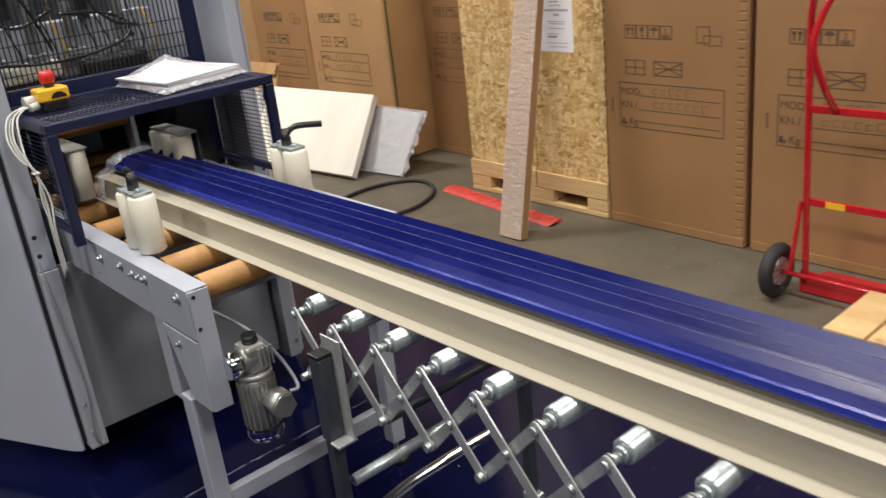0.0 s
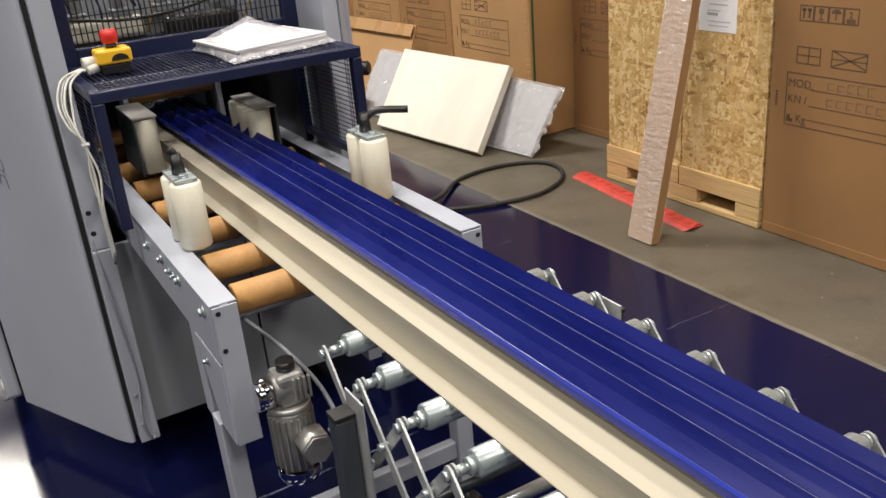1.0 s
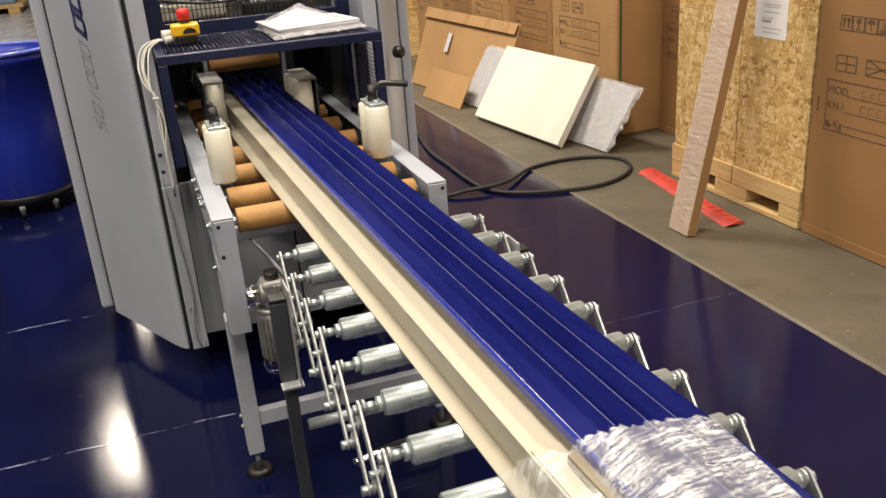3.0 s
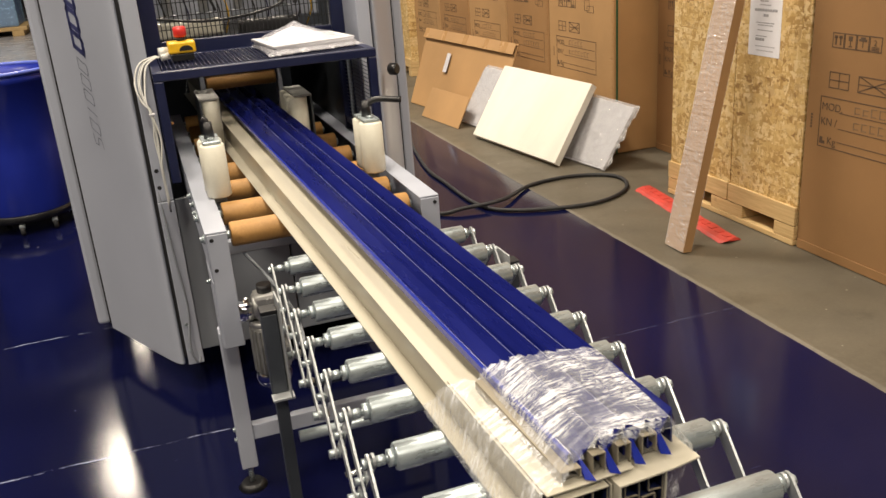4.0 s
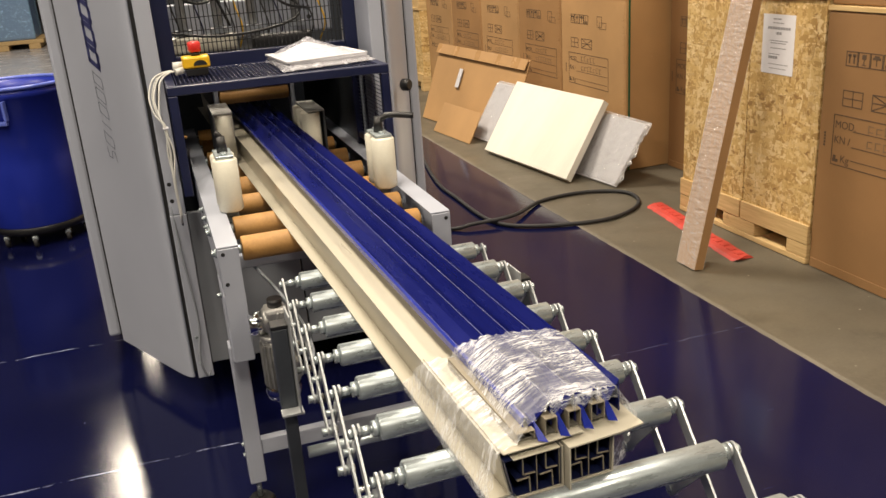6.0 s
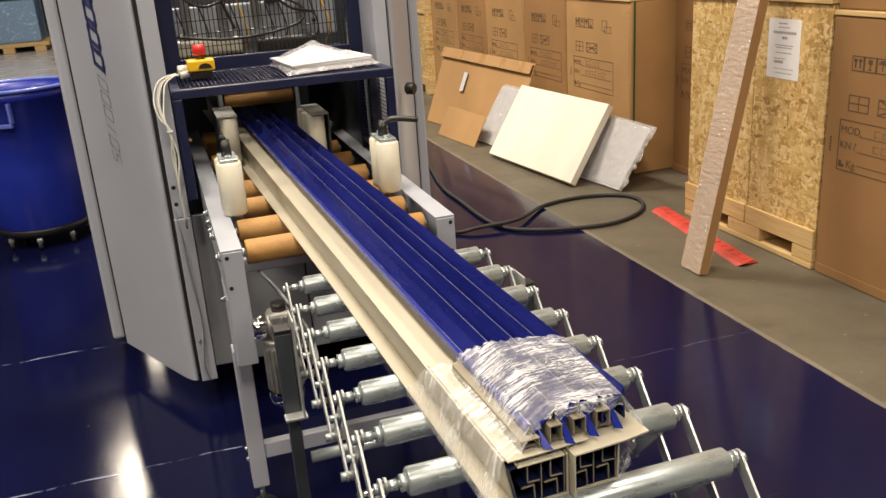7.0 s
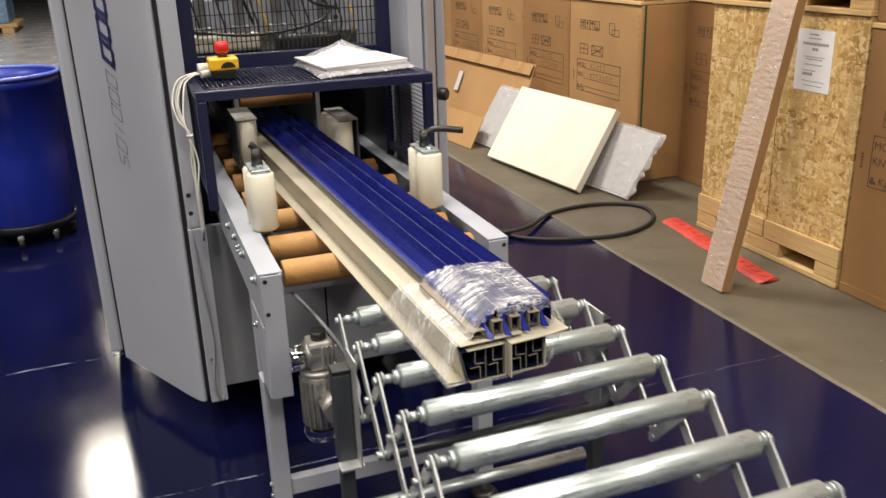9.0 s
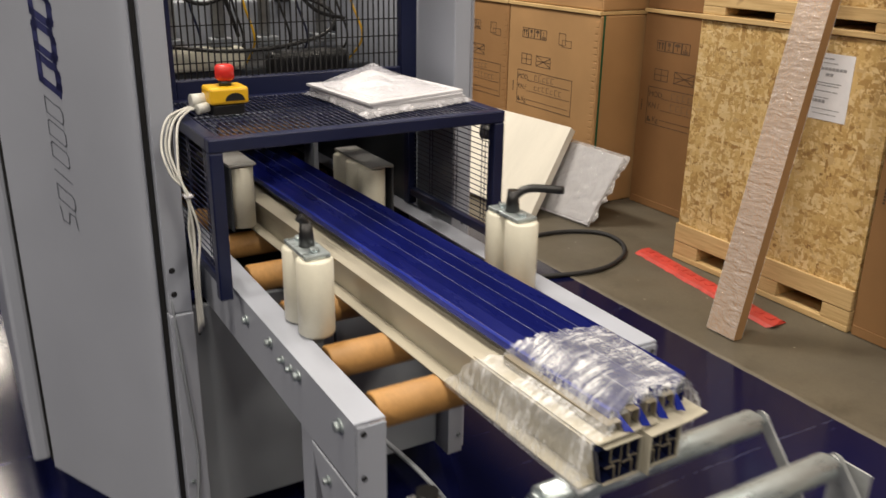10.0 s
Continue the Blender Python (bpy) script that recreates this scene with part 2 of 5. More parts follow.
def concrete(name, lo, hi, rough):
    m, nt, p = nodes_of(name)
    v = coords(nt)
    c = blend(nt, ramp(nt, noise_node(nt, v, 1.6, 7, 0.65), 0.3, 0.7), lo, hi)
    c = blend(nt, ramp(nt, noise_node(nt, v, 60, 4, 0.7), 0.3, 0.8, 0, 0.4), c, tuple(k * 0.7 for k in lo))
    c = blend(nt, ramp(nt, noise_node(nt, coords(nt, (2, 1, 1)), 5.5, 6, 0.7), 0.67, 0.74, 0, 0.35), c, (0.42, 0.40, 0.36))
    c = blend(nt, ramp(nt, noise_node(nt, v, 3.3, 8, 0.7), 0.55, 0.68, 0, 0.45), c, tuple(k * 0.55 for k in lo))
    chip = node(nt, "ShaderNodeTexVoronoi", Scale=9.0)
    nt.links.new(v, chip.inputs["Vector"])
    c = blend(nt, ramp(nt, chip.outputs["Distance"], 0.03, 0.06, 0.7, 0.0), c, (0.38, 0.36, 0.31))
    nt.links.new(c, p.inputs["Base Color"])
    nt.links.new(ramp(nt, noise_node(nt, v, 3, 5), 0.3, 0.7, rough - 0.1, rough + 0.12), p.inputs["Roughness"])
    relief(nt, p, noise_node(nt, v, 90, 4), 0.12, 0.002)
    return m


M_EPOXY = epoxy()
M_CONCRETE = concrete("bare_grey_concrete", (0.090, 0.079, 0.058), (0.138, 0.121, 0.090), 0.5)
# Far floor made paler in colour to stand for the reflections on it
M_FARFLOOR = concrete("far_floor_pale_reflection", (0.40, 0.40, 0.43), (0.55, 0.55, 0.58), 0.22)
M_EDGE = concrete("chipped_paint_edge", (0.11, 0.10, 0.078), (0.22, 0.20, 0.165), 0.6)


def film(name, haze, fold, patch, scale, stretch, bump=0.6, tint=(0.9, 0.92, 0.95), rough=0.14, width=0.045):
    """Clear plastic film: see-through with a slight haze, thin folds and crumpled milky patches, whitened to stand for
    highlights too.
    """
    m, nt, p = nodes_of(name)
    warp = node(nt, "ShaderNodeTexNoise", Scale=7.0, Detail=3.0)
    nt.links.new(coords(nt), warp.inputs["Vector"])
    off = nt.nodes.new("ShaderNodeVectorMath")
    off.operation = "MULTIPLY_ADD"
    nt.links.new(warp.outputs["Color"], off.inputs[0])
    off.inputs[1].default_value = (0.7, 0.7, 0.7)
    nt.links.new(coords(nt, stretch), off.inputs[2])
    vec = off.outputs[0]

    def ridge(sc, detail, wide):
        f = noise_node(nt, vec, sc, detail, 0.6)
        a = nt.nodes.new("ShaderNodeMath")
        a.operation = "SUBTRACT"
        nt.links.new(f, a.inputs[0])
        a.inputs[1].default_value = 0.5
        b = nt.nodes.new("ShaderNodeMath")
        b.operation = "ABSOLUTE"
        nt.links.new(a.outputs[0], b.inputs[0])
        return ramp(nt, b.outputs[0], 0.0, wide, 1.0, 0.0), f

    def top(a, b, how="MAXIMUM"):
        n = nt.nodes.new("ShaderNodeMath")
        n.operation = how
        for k, q in enumerate((a, b)):
            if isinstance(q, float):
                n.inputs[k].default_value = q
            else:
                nt.links.new(q, n.inputs[k])
        return n.outputs[0]
    r1, f1 = ridge(scale, 3.0, width)
    r2, f2 = ridge(scale * 2.7, 4.0, width * 1.3)
    crowd = ramp(nt, noise_node(nt, coords(nt), 16, 3), 0.38, 0.60, 0.3, 1.0)
    lines = top(top(r1, top(r2, 0.7, "MULTIPLY")), crowd, "MULTIPLY")
    milk = ramp(nt, noise_node(nt, vec, scale * 1.3, 6, 0.7), 0.48, 0.59, 0.0, patch)
    amount = top(top(top(lines, fold, "MULTIPLY"), top(milk, crowd, "MULTIPLY")), haze)
    clear = nt.nodes.new("ShaderNodeBsdfTransparent")
    p.inputs["Base Color"].default_value = (*tint, 1)
    p.inputs["Roughness"].default_value = rough
    p.inputs["Specular IOR Level"].default_value = 0.9
    relief(nt, p, f1, bump, 0.02)
    mix = nt.nodes.new("ShaderNodeMixShader")
    nt.links.new(amount, mix.inputs[0])
    nt.links.new(clear.outputs[0], mix.inputs[1])
    nt.links.new(p.outputs[0], mix.inputs[2])
    nt.links.new(mix.outputs[0], nt.nodes["Material Output"].inputs["Surface"])
    return m


M_FILM = film("clear_stretch_film", 0.10, 0.95, 0.74, 6.5, (2.0, 20.0, 2.0), 0.4, rough=0.2, width=0.03)
M_FILMTUBE = film("stretch_film_on_carton", 0.30, 0.55, 0.45, 4.5, (3, 3, 13), 0.7, (0.90, 0.87, 0.87), width=0.028)
M_BUBBLE = film("bubble_wrap", 0.36, 0.9, 0.65, 4.5, (12, 12, 3), 0.6, (0.64, 0.64, 0.66), 0.15, 0.03)
M_BAG = film("plastic_bag", 0.30, 0.8, 0.6, 4.0, (3, 5, 3), 0.8, (0.78, 0.78, 0.84))
M_BLUEWRAP = film("blue_wrapped_goods", 0.55, 1.0, 1.0, 3, (2, 2, 4), 0.8, (0.34, 0.55, 0.78))


# ---- building blocks ----
def box(bm, x0, x1, y0, y1, z0, z1, bevel=0.0):
    vs = [bm.verts.new(p) for p in ((x0, y0, z0), (x1, y0, z0), (x1, y1, z0), (x0, y1, z0), (x0, y0, z1), (x1, y0, z1), (x1, y1, z1), (x0, y1, z1))]
    fs = [bm.faces.new([vs[i] for i in q]) for q in ((3, 2, 1, 0), (4, 5, 6, 7), (0, 1, 5, 4), (1, 2, 6, 5), (2, 3, 7, 6), (3, 0, 4, 7))]
    if bevel:
        es = list({e for f in fs for e in f.edges})
        bmesh.ops.bevel(bm, geom=es, offset=bevel, segments=2, profile=0.5, affect="EDGES")
    return bm


def rod(bm, a, b, r, seg=16, r2=None, bevel=0.0):
    """A round bar from a to b, with chamfered ends if bevel is given."""
    a, b = Vector(a), Vector(b)
    d = (b - a).normalized()
    u = d.orthogonal().normalized()
    w = d.cross(u)
    r2 = r if r2 is None else r2
    prof = [(a, r), (b, r2)] if not bevel else [(a, r - bevel), (a + d * bevel, r), (b - d * bevel, r2), (b, r2 - bevel)]
    rings = [[bm.verts.new(c + (u * math.cos(k * math.tau / seg) + w * math.sin(k * math.tau / seg)) * q) for k in range(seg)] for c, q in prof]
    for A, B in zip(rings, rings[1:]):
        for k in range(seg):
            f = bm.faces.new((A[k], A[(k + 1) % seg], B[(k + 1) % seg], B[k]))
            f.smooth = True
    bm.faces.new(rings[0][::-1])
    bm.faces.new(rings[-1])
    return bm


def curve_points(pts, n=8):
    P = [Vector(p) for p in pts]
    P = [P[0] * 2 - P[1]] + P + [P[-1] * 2 - P[-2]]
    out = []
    for i in range(1, len(P) - 2):
        for k in range(n):
            t = k / n
            out.append(0.5 * (2 * P[i] + (P[i + 1] - P[i - 1]) * t + (2 * P[i - 1] - 5 * P[i] + 4 * P[i + 1] - P[i + 2]) * t * t + (3 * P[i] - P[i - 1] - 3 * P[i + 1] + P[i + 2]) * t ** 3))
    return out + [P[-2]]


def hose(bm, pts, r, seg=8, n=8):
    """A round tube along a smooth curve."""
    C = curve_points(pts, n) if n > 1 else [Vector(p) for p in pts]
    rings, u = [], None
    for i, c in enumerate(C):
        d = (C[min(i + 1, len(C) - 1)] - C[max(i - 1, 0)]).normalized()
        u = d.orthogonal().normalized() if u is None else (u - d * u.dot(d)).normalized()
        w = d.cross(u)
        rings.append([bm.verts.new(c + (u * math.cos(k * math.tau / seg) + w * math.sin(k * math.tau / seg)) * r) for k in range(seg)])
    for A, B in zip(rings, rings[1:]):
        for k in range(seg):
            bm.faces.new((A[k], A[(k + 1) % seg], B[(k + 1) % seg], B[k])).smooth = True
    bm.faces.new(rings[0][::-1])
    bm.faces.new(rings[-1])
    return bm


def extrude(bm, poly, y0, y1, closed=True, cuts=1):
    """A cross-section of (x, z) points drawn out along y."""
    rows = [[bm.verts.new((x, y0 + (y1 - y0) * k / cuts, z)) for x, z in poly] for k in range(cuts + 1)]
    n = len(poly)
    for A, B in zip(rows, rows[1:]):
        for k in range(n if closed else n - 1):
            bm.faces.new((A[k], A[(k + 1) % n], B[(k + 1) % n], B[k]))
    if closed:
        bm.faces.new(rows[0])
        bm.faces.new(rows[-1][::-1])
    return bm


def sheet(bm, line, thick, y0, y1, cuts=1):
    """A bent sheet: an open (x, z) line with thickness, drawn out along y."""
    P = [Vector((x, 0, z)) for x, z in line]
    left, right = [], []
    for i, p in enumerate(P):
        d0 = (P[i] - P[i - 1]).normalized() if i else (P[1] - P[0]).normalized()
        d1 = (P[i + 1] - P[i]).normalized() if i < len(P) - 1 else d0
        n = Vector((-(d0 + d1).z, 0, (d0 + d1).x))
        n = n.normalized() if n.length > 1e-6 else Vector((-d0.z, 0, d0.x))
        n *= thick / 2 / max(0.4, n.dot(Vector((-d0.z, 0, d0.x))))
        left.append(((p + n).x, (p + n).z))
        right.append(((p - n).x, (p - n).z))
    return extrude(bm, left + right[::-1], y0, y1, True, cuts)


def prism(bm, plan, z0, z1, bevel=0.0):
    """A plan of (x, y) points, counter-clockwise, raised from z0 to z1."""
    lo = [bm.verts.new((x, y, z0)) for x, y in plan]
    hi = [bm.verts.new((x, y, z1)) for x, y in plan]
    n = len(plan)
    for k in range(n):
        bm.faces.new((lo[k], lo[(k + 1) % n], hi[(k + 1) % n], hi[k]))
    bm.faces.new(lo[::-1])
    bm.faces.new(hi)
    if bevel:
        bmesh.ops.bevel(bm, geom=bm.edges[:], offset=bevel, segments=2, profile=0.5, affect="EDGES")
    return bm


def thing(name, at, label, category, group="", kind=""):
    ob = new(name)
    ob.empty_display_size = 0.05
    ob.matrix_world = Matrix.Translation(at)
    return tagged(ob, label, category, group, kind)


def part(name, bm, material, parent=None, label="", **tags):
    me = bpy.data.meshes.new(name)
    bmesh.ops.recalc_face_normals(bm, faces=bm.faces[:])
    bm.to_mesh(me)
    bm.free()
    me.materials.append(material)
    ob = new(name, me)
    if parent is not None:
        ob.parent = parent
        m = parent.matrix_basis.copy()
        if parent.parent is not None:
            m = parent.parent.matrix_basis @ parent.matrix_parent_inverse @ m
        ob.matrix_parent_inverse = m.inverted()
    return tagged(ob, label, **tags)


def bmn():
    return bmesh.new()


def turned(bm, m):
    bmesh.ops.transform(bm, matrix=m, verts=bm.verts[:])
    return bm


def hexbolt(bm, at, axis, r=0.008, h=0.008):
    a = Vector(at)
    d = Vector(axis).normalized()
    rod(bm, a, a + d * h * 0.3, r * 1.5, 12)
    rod(bm, a + d * h * 0.3, a + d * h, r, 6)
    return bm


def letters(body, size, m, thick=0.0004):
    cu = bpy.data.curves.new("print", "FONT")
    cu.body, cu.size, cu.extrude = body, size, thick
    ob = bpy.data.objects.new("print", cu)
    me = bpy.data.meshes.new_from_object(ob)
    bpy.data.objects.remove(ob)
    bm = bmn()
    bm.from_mesh(me)
    bpy.data.meshes.remove(me)
    return turned(bm, m)


# ---- the hall ----
def hall():
    part("floor", box(bmn(), -12, 2.755, -12, 14, -0.2, 0), M_EPOXY, None, "glossy blue painted floor with worn joints", category="floor", kind="structure")
    part("floor_concrete", box(bmn(), 2.775, 12, -12, 14, -0.2, -0.002), M_CONCRETE, None, "bare grey concrete strip along the stacked boxes", category="floor", kind="structure")
    part("floor_far", box(bmn(), -12, 12, 14, 34, -0.2, 0), M_FARFLOOR, None, "far floor, its pale reflections put into the grey colour", category="floor", kind="structure")
    rnd = random.Random(4)
    bm = bmn()
    y, L, R = -12.0, [], []
    while y < 14.001:
        L.append(bm.verts.new((2.754 + rnd.uniform(-0.003, 0.001), y, 0.0012)))
        R.append(bm.verts.new((2.776 + rnd.uniform(-0.001, 0.004), y, 0.0012)))
        y += 0.05 if -1 < y < 9 else 0.5
    for k in range(len(L) - 1):
        bm.faces.new((L[k], R[k], R[k + 1], L[k + 1]))
    for f in list(bmesh.ops.extrude_face_region(bm, geom=bm.faces[:])["geom"]):
        if isinstance(f, bmesh.types.BMVert):
            f.co.z -= 0.12
    part("trim", bm, M_EDGE, None, "chipped pale edge of the floor paint", category="floor edge", kind="structure")
    # unseen wall, kept dark so it reflects little in floor and blue sheets
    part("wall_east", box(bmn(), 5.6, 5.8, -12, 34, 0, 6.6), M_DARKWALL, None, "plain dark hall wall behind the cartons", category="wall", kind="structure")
    part("wall_west", box(bmn(), -12.2, -12, -12, 34, 0, 6.6), M_WALL, None, "plain pale hall wall", category="wall", kind="structure")
    part("wall_south", box(bmn(), -12, 12, -12.2, -12, 0, 6.6), M_WALL, None, "plain pale hall wall", category="wall", kind="structure")
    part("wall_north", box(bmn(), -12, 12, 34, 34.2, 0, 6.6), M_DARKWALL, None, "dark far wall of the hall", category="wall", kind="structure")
    part("ceiling", box(bmn(), -12, 12, -12, 34, 6.6, 6.8), M_CEIL, None, "grey steel deck ceiling", category="ceiling", kind="structure")
    first = None
    for lx, ly in LAMPS:
        if first is None:
            first = thing("high_bay_lamp", (lx, ly, LAMP_Z + 0.02), "unseen white high bay lamp hung from the ceiling", "lamp", "hall lamps")
            part("housing", box(bmn(), lx - 0.48, lx + 0.48, ly - 0.94, ly + 0.94, LAMP_Z + 0.02, LAMP_Z + 0.1, 0.01), M_FIXTURE, first)
            part("hanger", rod(bmn(), (lx, ly, LAMP_Z + 0.1), (lx, ly, 6.6), 0.012), M_ZINC, first)
        else:
            copy_thing(first, pose(lx, ly, LAMP_Z + 0.02))


hall()


# ---- stacked cartons and the crate ----
def carton(y0, y1, x0, depth, z0, z1, mat, label, prints=True, strap=False, off=0.125):
    w = y1 - y0
    c = thing("carton", ((x0 + depth / 2), (y0 + y1) / 2, z0), label, "cardboard box", "stacked cartons")
    part("body", box(bmn(), x0, x0 + depth, y0, y1, z0, z1, 0.008), mat, c)
    bm = bmn()
    rnd = random.Random(int(y0 * 100))
    # the pressed fold along the edge of the sleeve
    k = z0 + 0.02
    while k < z1 - 0.03:
        box(bm, x0 - 0.0025, x0 + 0.001, y0 + 0.012, y0 + 0.05 + rnd.uniform(-0.004, 0.004), k, k + 0.03, 0.001)
        k += 0.04
    part("fold_edge", bm, mat, c)
    if z0 < 0.5:
        part("bottom_flap", box(bmn(), x0 - 0.006, x0 - 0.0005, y0 + 0.005, y1 - 0.012, z0 + 0.002, z0 + 0.045, 0.001), mat, c)
    if prints:
        X0, X1 = x0 - 0.0012, x0 + 0.001
        s = z0
        top = y1 - off
        bm = bmn()

        def fr(ya, yb, za, zb, t=0.004):
            box(bm, X0, X1, ya - t, ya, za, zb)
            box(bm, X0, X1, yb, yb + t, za, zb)
            box(bm, X0, X1, yb + t, ya - t, za, za + t)
            box(bm, X0, X1, yb + t, ya - t, zb - t, zb)
        for k in range(4):
            a = top - k * 0.068
            fr(a, a - 0.066, s + 0.965, s + 1.03)
        for a in (top - 0.02, top - 0.046):
            box(bm, X0, X1, a - 0.004, a + 0.004, s + 0.978, s + 1.012)
            box(bm, X0, X1, a - 0.009, a + 0.009, s + 1.006, s + 1.018)
        box(bm, X0, X1, top - 0.112, top - 0.090, s + 1.0, s + 1.02)
        box(bm, X0, X1, top - 0.103, top - 0.099, s + 0.978, s + 1.0)
        box(bm, X0, X1, top - 0.112, top - 0.090, s + 0.975, s + 0.979)
        box(bm, X0, X1, top - 0.190, top - 0.148, s + 1.004, s + 1.014)
        box(bm, X0, X1, top - 0.182, top - 0.156, s + 1.014, s + 1.021)
        box(bm, X0, X1, top - 0.171, top - 0.167, s + 0.978, s + 1.004)
        for q in range(3):
            box(bm, X0, X1, top - 0.256, top - 0.216, s + 0.972 + q * 0.006, s + 0.975 + q * 0.006)
        # stacking marks
        fr(top, top - 0.115, s + 0.79, s + 0.862)
        box(bm, X0, X1, top - 0.111, top - 0.004, s + 0.824, s + 0.828)
        box(bm, X0, X1, top - 0.060, top - 0.056, s + 0.794, s + 0.858)
        fr(top - 0.165, top - 0.325, s + 0.79, s + 0.862)
        box(bm, X0, X1, top - 0.325, top - 0.169, s + 0.824, s + 0.828)
        for q in range(20):
            a = top - 0.172 - q * 0.0074
            box(bm, X0, X1, a - 0.0085, a, s + 0.795 + q * 0.003, s + 0.799 + q * 0.003)
            box(bm, X0, X1, a - 0.0085, a, s + 0.855 - q * 0.003, s + 0.859 - q * 0.003)
        # crate mark and form
        fr(top - 0.40, top - 0.47, s + 0.955, s + 1.03, 0.003)
        fr(top - 0.435, top - 0.53, s + 0.945, s + 0.99, 0.003)
        wide = min(0.60, w - 0.2)
        fr(top + 0.04, top + 0.04 - wide, s + 0.52, s + 0.75)
        for q, z in enumerate((0.685, 0.615, 0.555)):
            box(bm, X0, X1, top + 0.06 - wide, top - 0.075, s + z, s + z + 0.003)
        box(bm, X0, X1, top + 0.012, top + 0.028, s + 0.548, s + 0.566)
        box(bm, X0, X1, top - 0.002, top + 0.03, s + 0.536, s + 0.55)
        for q in range(5):
            box(bm, X0, X1, top + 0.082, top + 0.092, s + 0.596 + q * 0.014, s + 0.606 + q * 0.014)
        part("printing", bm, M_INK, c)
        face = Matrix(((0, 0, -1, 0), (-1, 0, 0, 0), (0, 1, 0, 0), (0, 0, 0, 1)))
        bm = letters("MOD.", 0.048, Matrix.Translation((x0 - 0.0008, top + 0.03, s + 0.69)) @ face)
        part("lettering", bm, M_INK, c)
        bm = letters("KN /", 0.048, Matrix.Translation((x0 - 0.0008, top + 0.03, s + 0.622)) @ face)
        part("lettering", bm, M_INK, c)
        bm = letters("Kg", 0.048, Matrix.Translation((x0 - 0.0008, top - 0.015, s + 0.538)) @ face)
        part("lettering", bm, M_INK, c)
        bm = letters("2", 0.034, Matrix.Translation((x0 - 0.0008, top - 0.226, s + 0.992)) @ face)
        part("lettering", bm, M_INK, c)
        for z, n in ((0.695, 5), (0.627, 7)):
            bm = bmn()
            for q in range(n):
                a = top - 0.16 - q * 0.045
                hgt = rnd.uniform(0.025, 0.04)
                box(bm, X0, X1, a - 0.03, a, s + z + hgt, s + z + hgt + 0.003)
                box(bm, X0, X1, a - 0.004, a, s + z, s + z + hgt)
                box(bm, X0, X1, a - 0.028, a - 0.004, s + z + 0.004, s + z + 0.007)
            part("marker_scribble", bm, M_PEN, c, "faint unreadable marker writing")
    if strap:
        part("strap", box(bmn(), x0 + 0.02, x0 + 0.034, y0 - 0.0025, y0 + 0.001, z0, z1), M_GREEN, c, "dark green packing strap")
    return c


def top_edge(y0, y1, x0, depth, z):
    t = thing("batten", (x0 + depth / 2, (y0 + y1) / 2, z), "pale wooden batten lying between stacked cartons", "batten", "battens")
    part("board", box(bmn(), x0 - 0.012, x0 + depth, y0, y1, z, z + 0.022, 0.003), M_PINE, t)


def cartons():
    carton(1.845, 2.632, 3.437, 0.9, 0.0, 1.19, M_CARD4, "brown printed cardboard carton beside the crate")
    carton(1.01, 1.822, 3.445, 0.9, 0.0, 1.19, M_CARD4, "brown printed cardboard carton behind the hand truck", off=0.155)
    carton(0.18, 0.99, 3.45, 0.9, 0.0, 1.19, M_CARD4, "brown printed cardboard carton in the row")
    for y0, y1, m in ((1.845, 2.632, M_CARD4), (1.01, 1.822, M_CARD4), (0.18, 0.99, M_CARD4)):
        top_edge(y0, y1, 3.443, 0.9, 1.193)
        carton(y0, y1, 3.452, 0.88, 1.217, 2.35, m, "brown cardboard carton stacked on another")
    B = ((4.645, 5.60, M_CARD2), (5.612, 6.395, M_CARD), (6.407, 7.275, M_CARD2), (7.287, 8.10, M_CARD), (8.112, 8.95, M_CARD2))
    for k, (y0, y1, m) in enumerate(B):
        carton(y0, y1, 3.61, 0.9, 0.0, 1.165, m, "tall brown carton strapped in a row of cartons", strap=True, off=0.16)
        top_edge(y0, y1, 3.61, 0.9, 1.168)
        carton(y0, y1, 3.62, 0.88, 1.192, 2.3, m, "brown cardboard carton stacked on another", off=0.16)
    carton(3.78, 4.625, 3.94, 0.8, 0.0, 1.18, M_CARD3, "brown carton set back between the crate and the row", off=0.12)
    top_edge(3.78, 4.625, 3.94, 0.8, 1.183)
    carton(3.78, 4.625, 3.95, 0.78, 1.207, 2.3, M_CARD3, "brown cardboard carton stacked on another")


cartons()


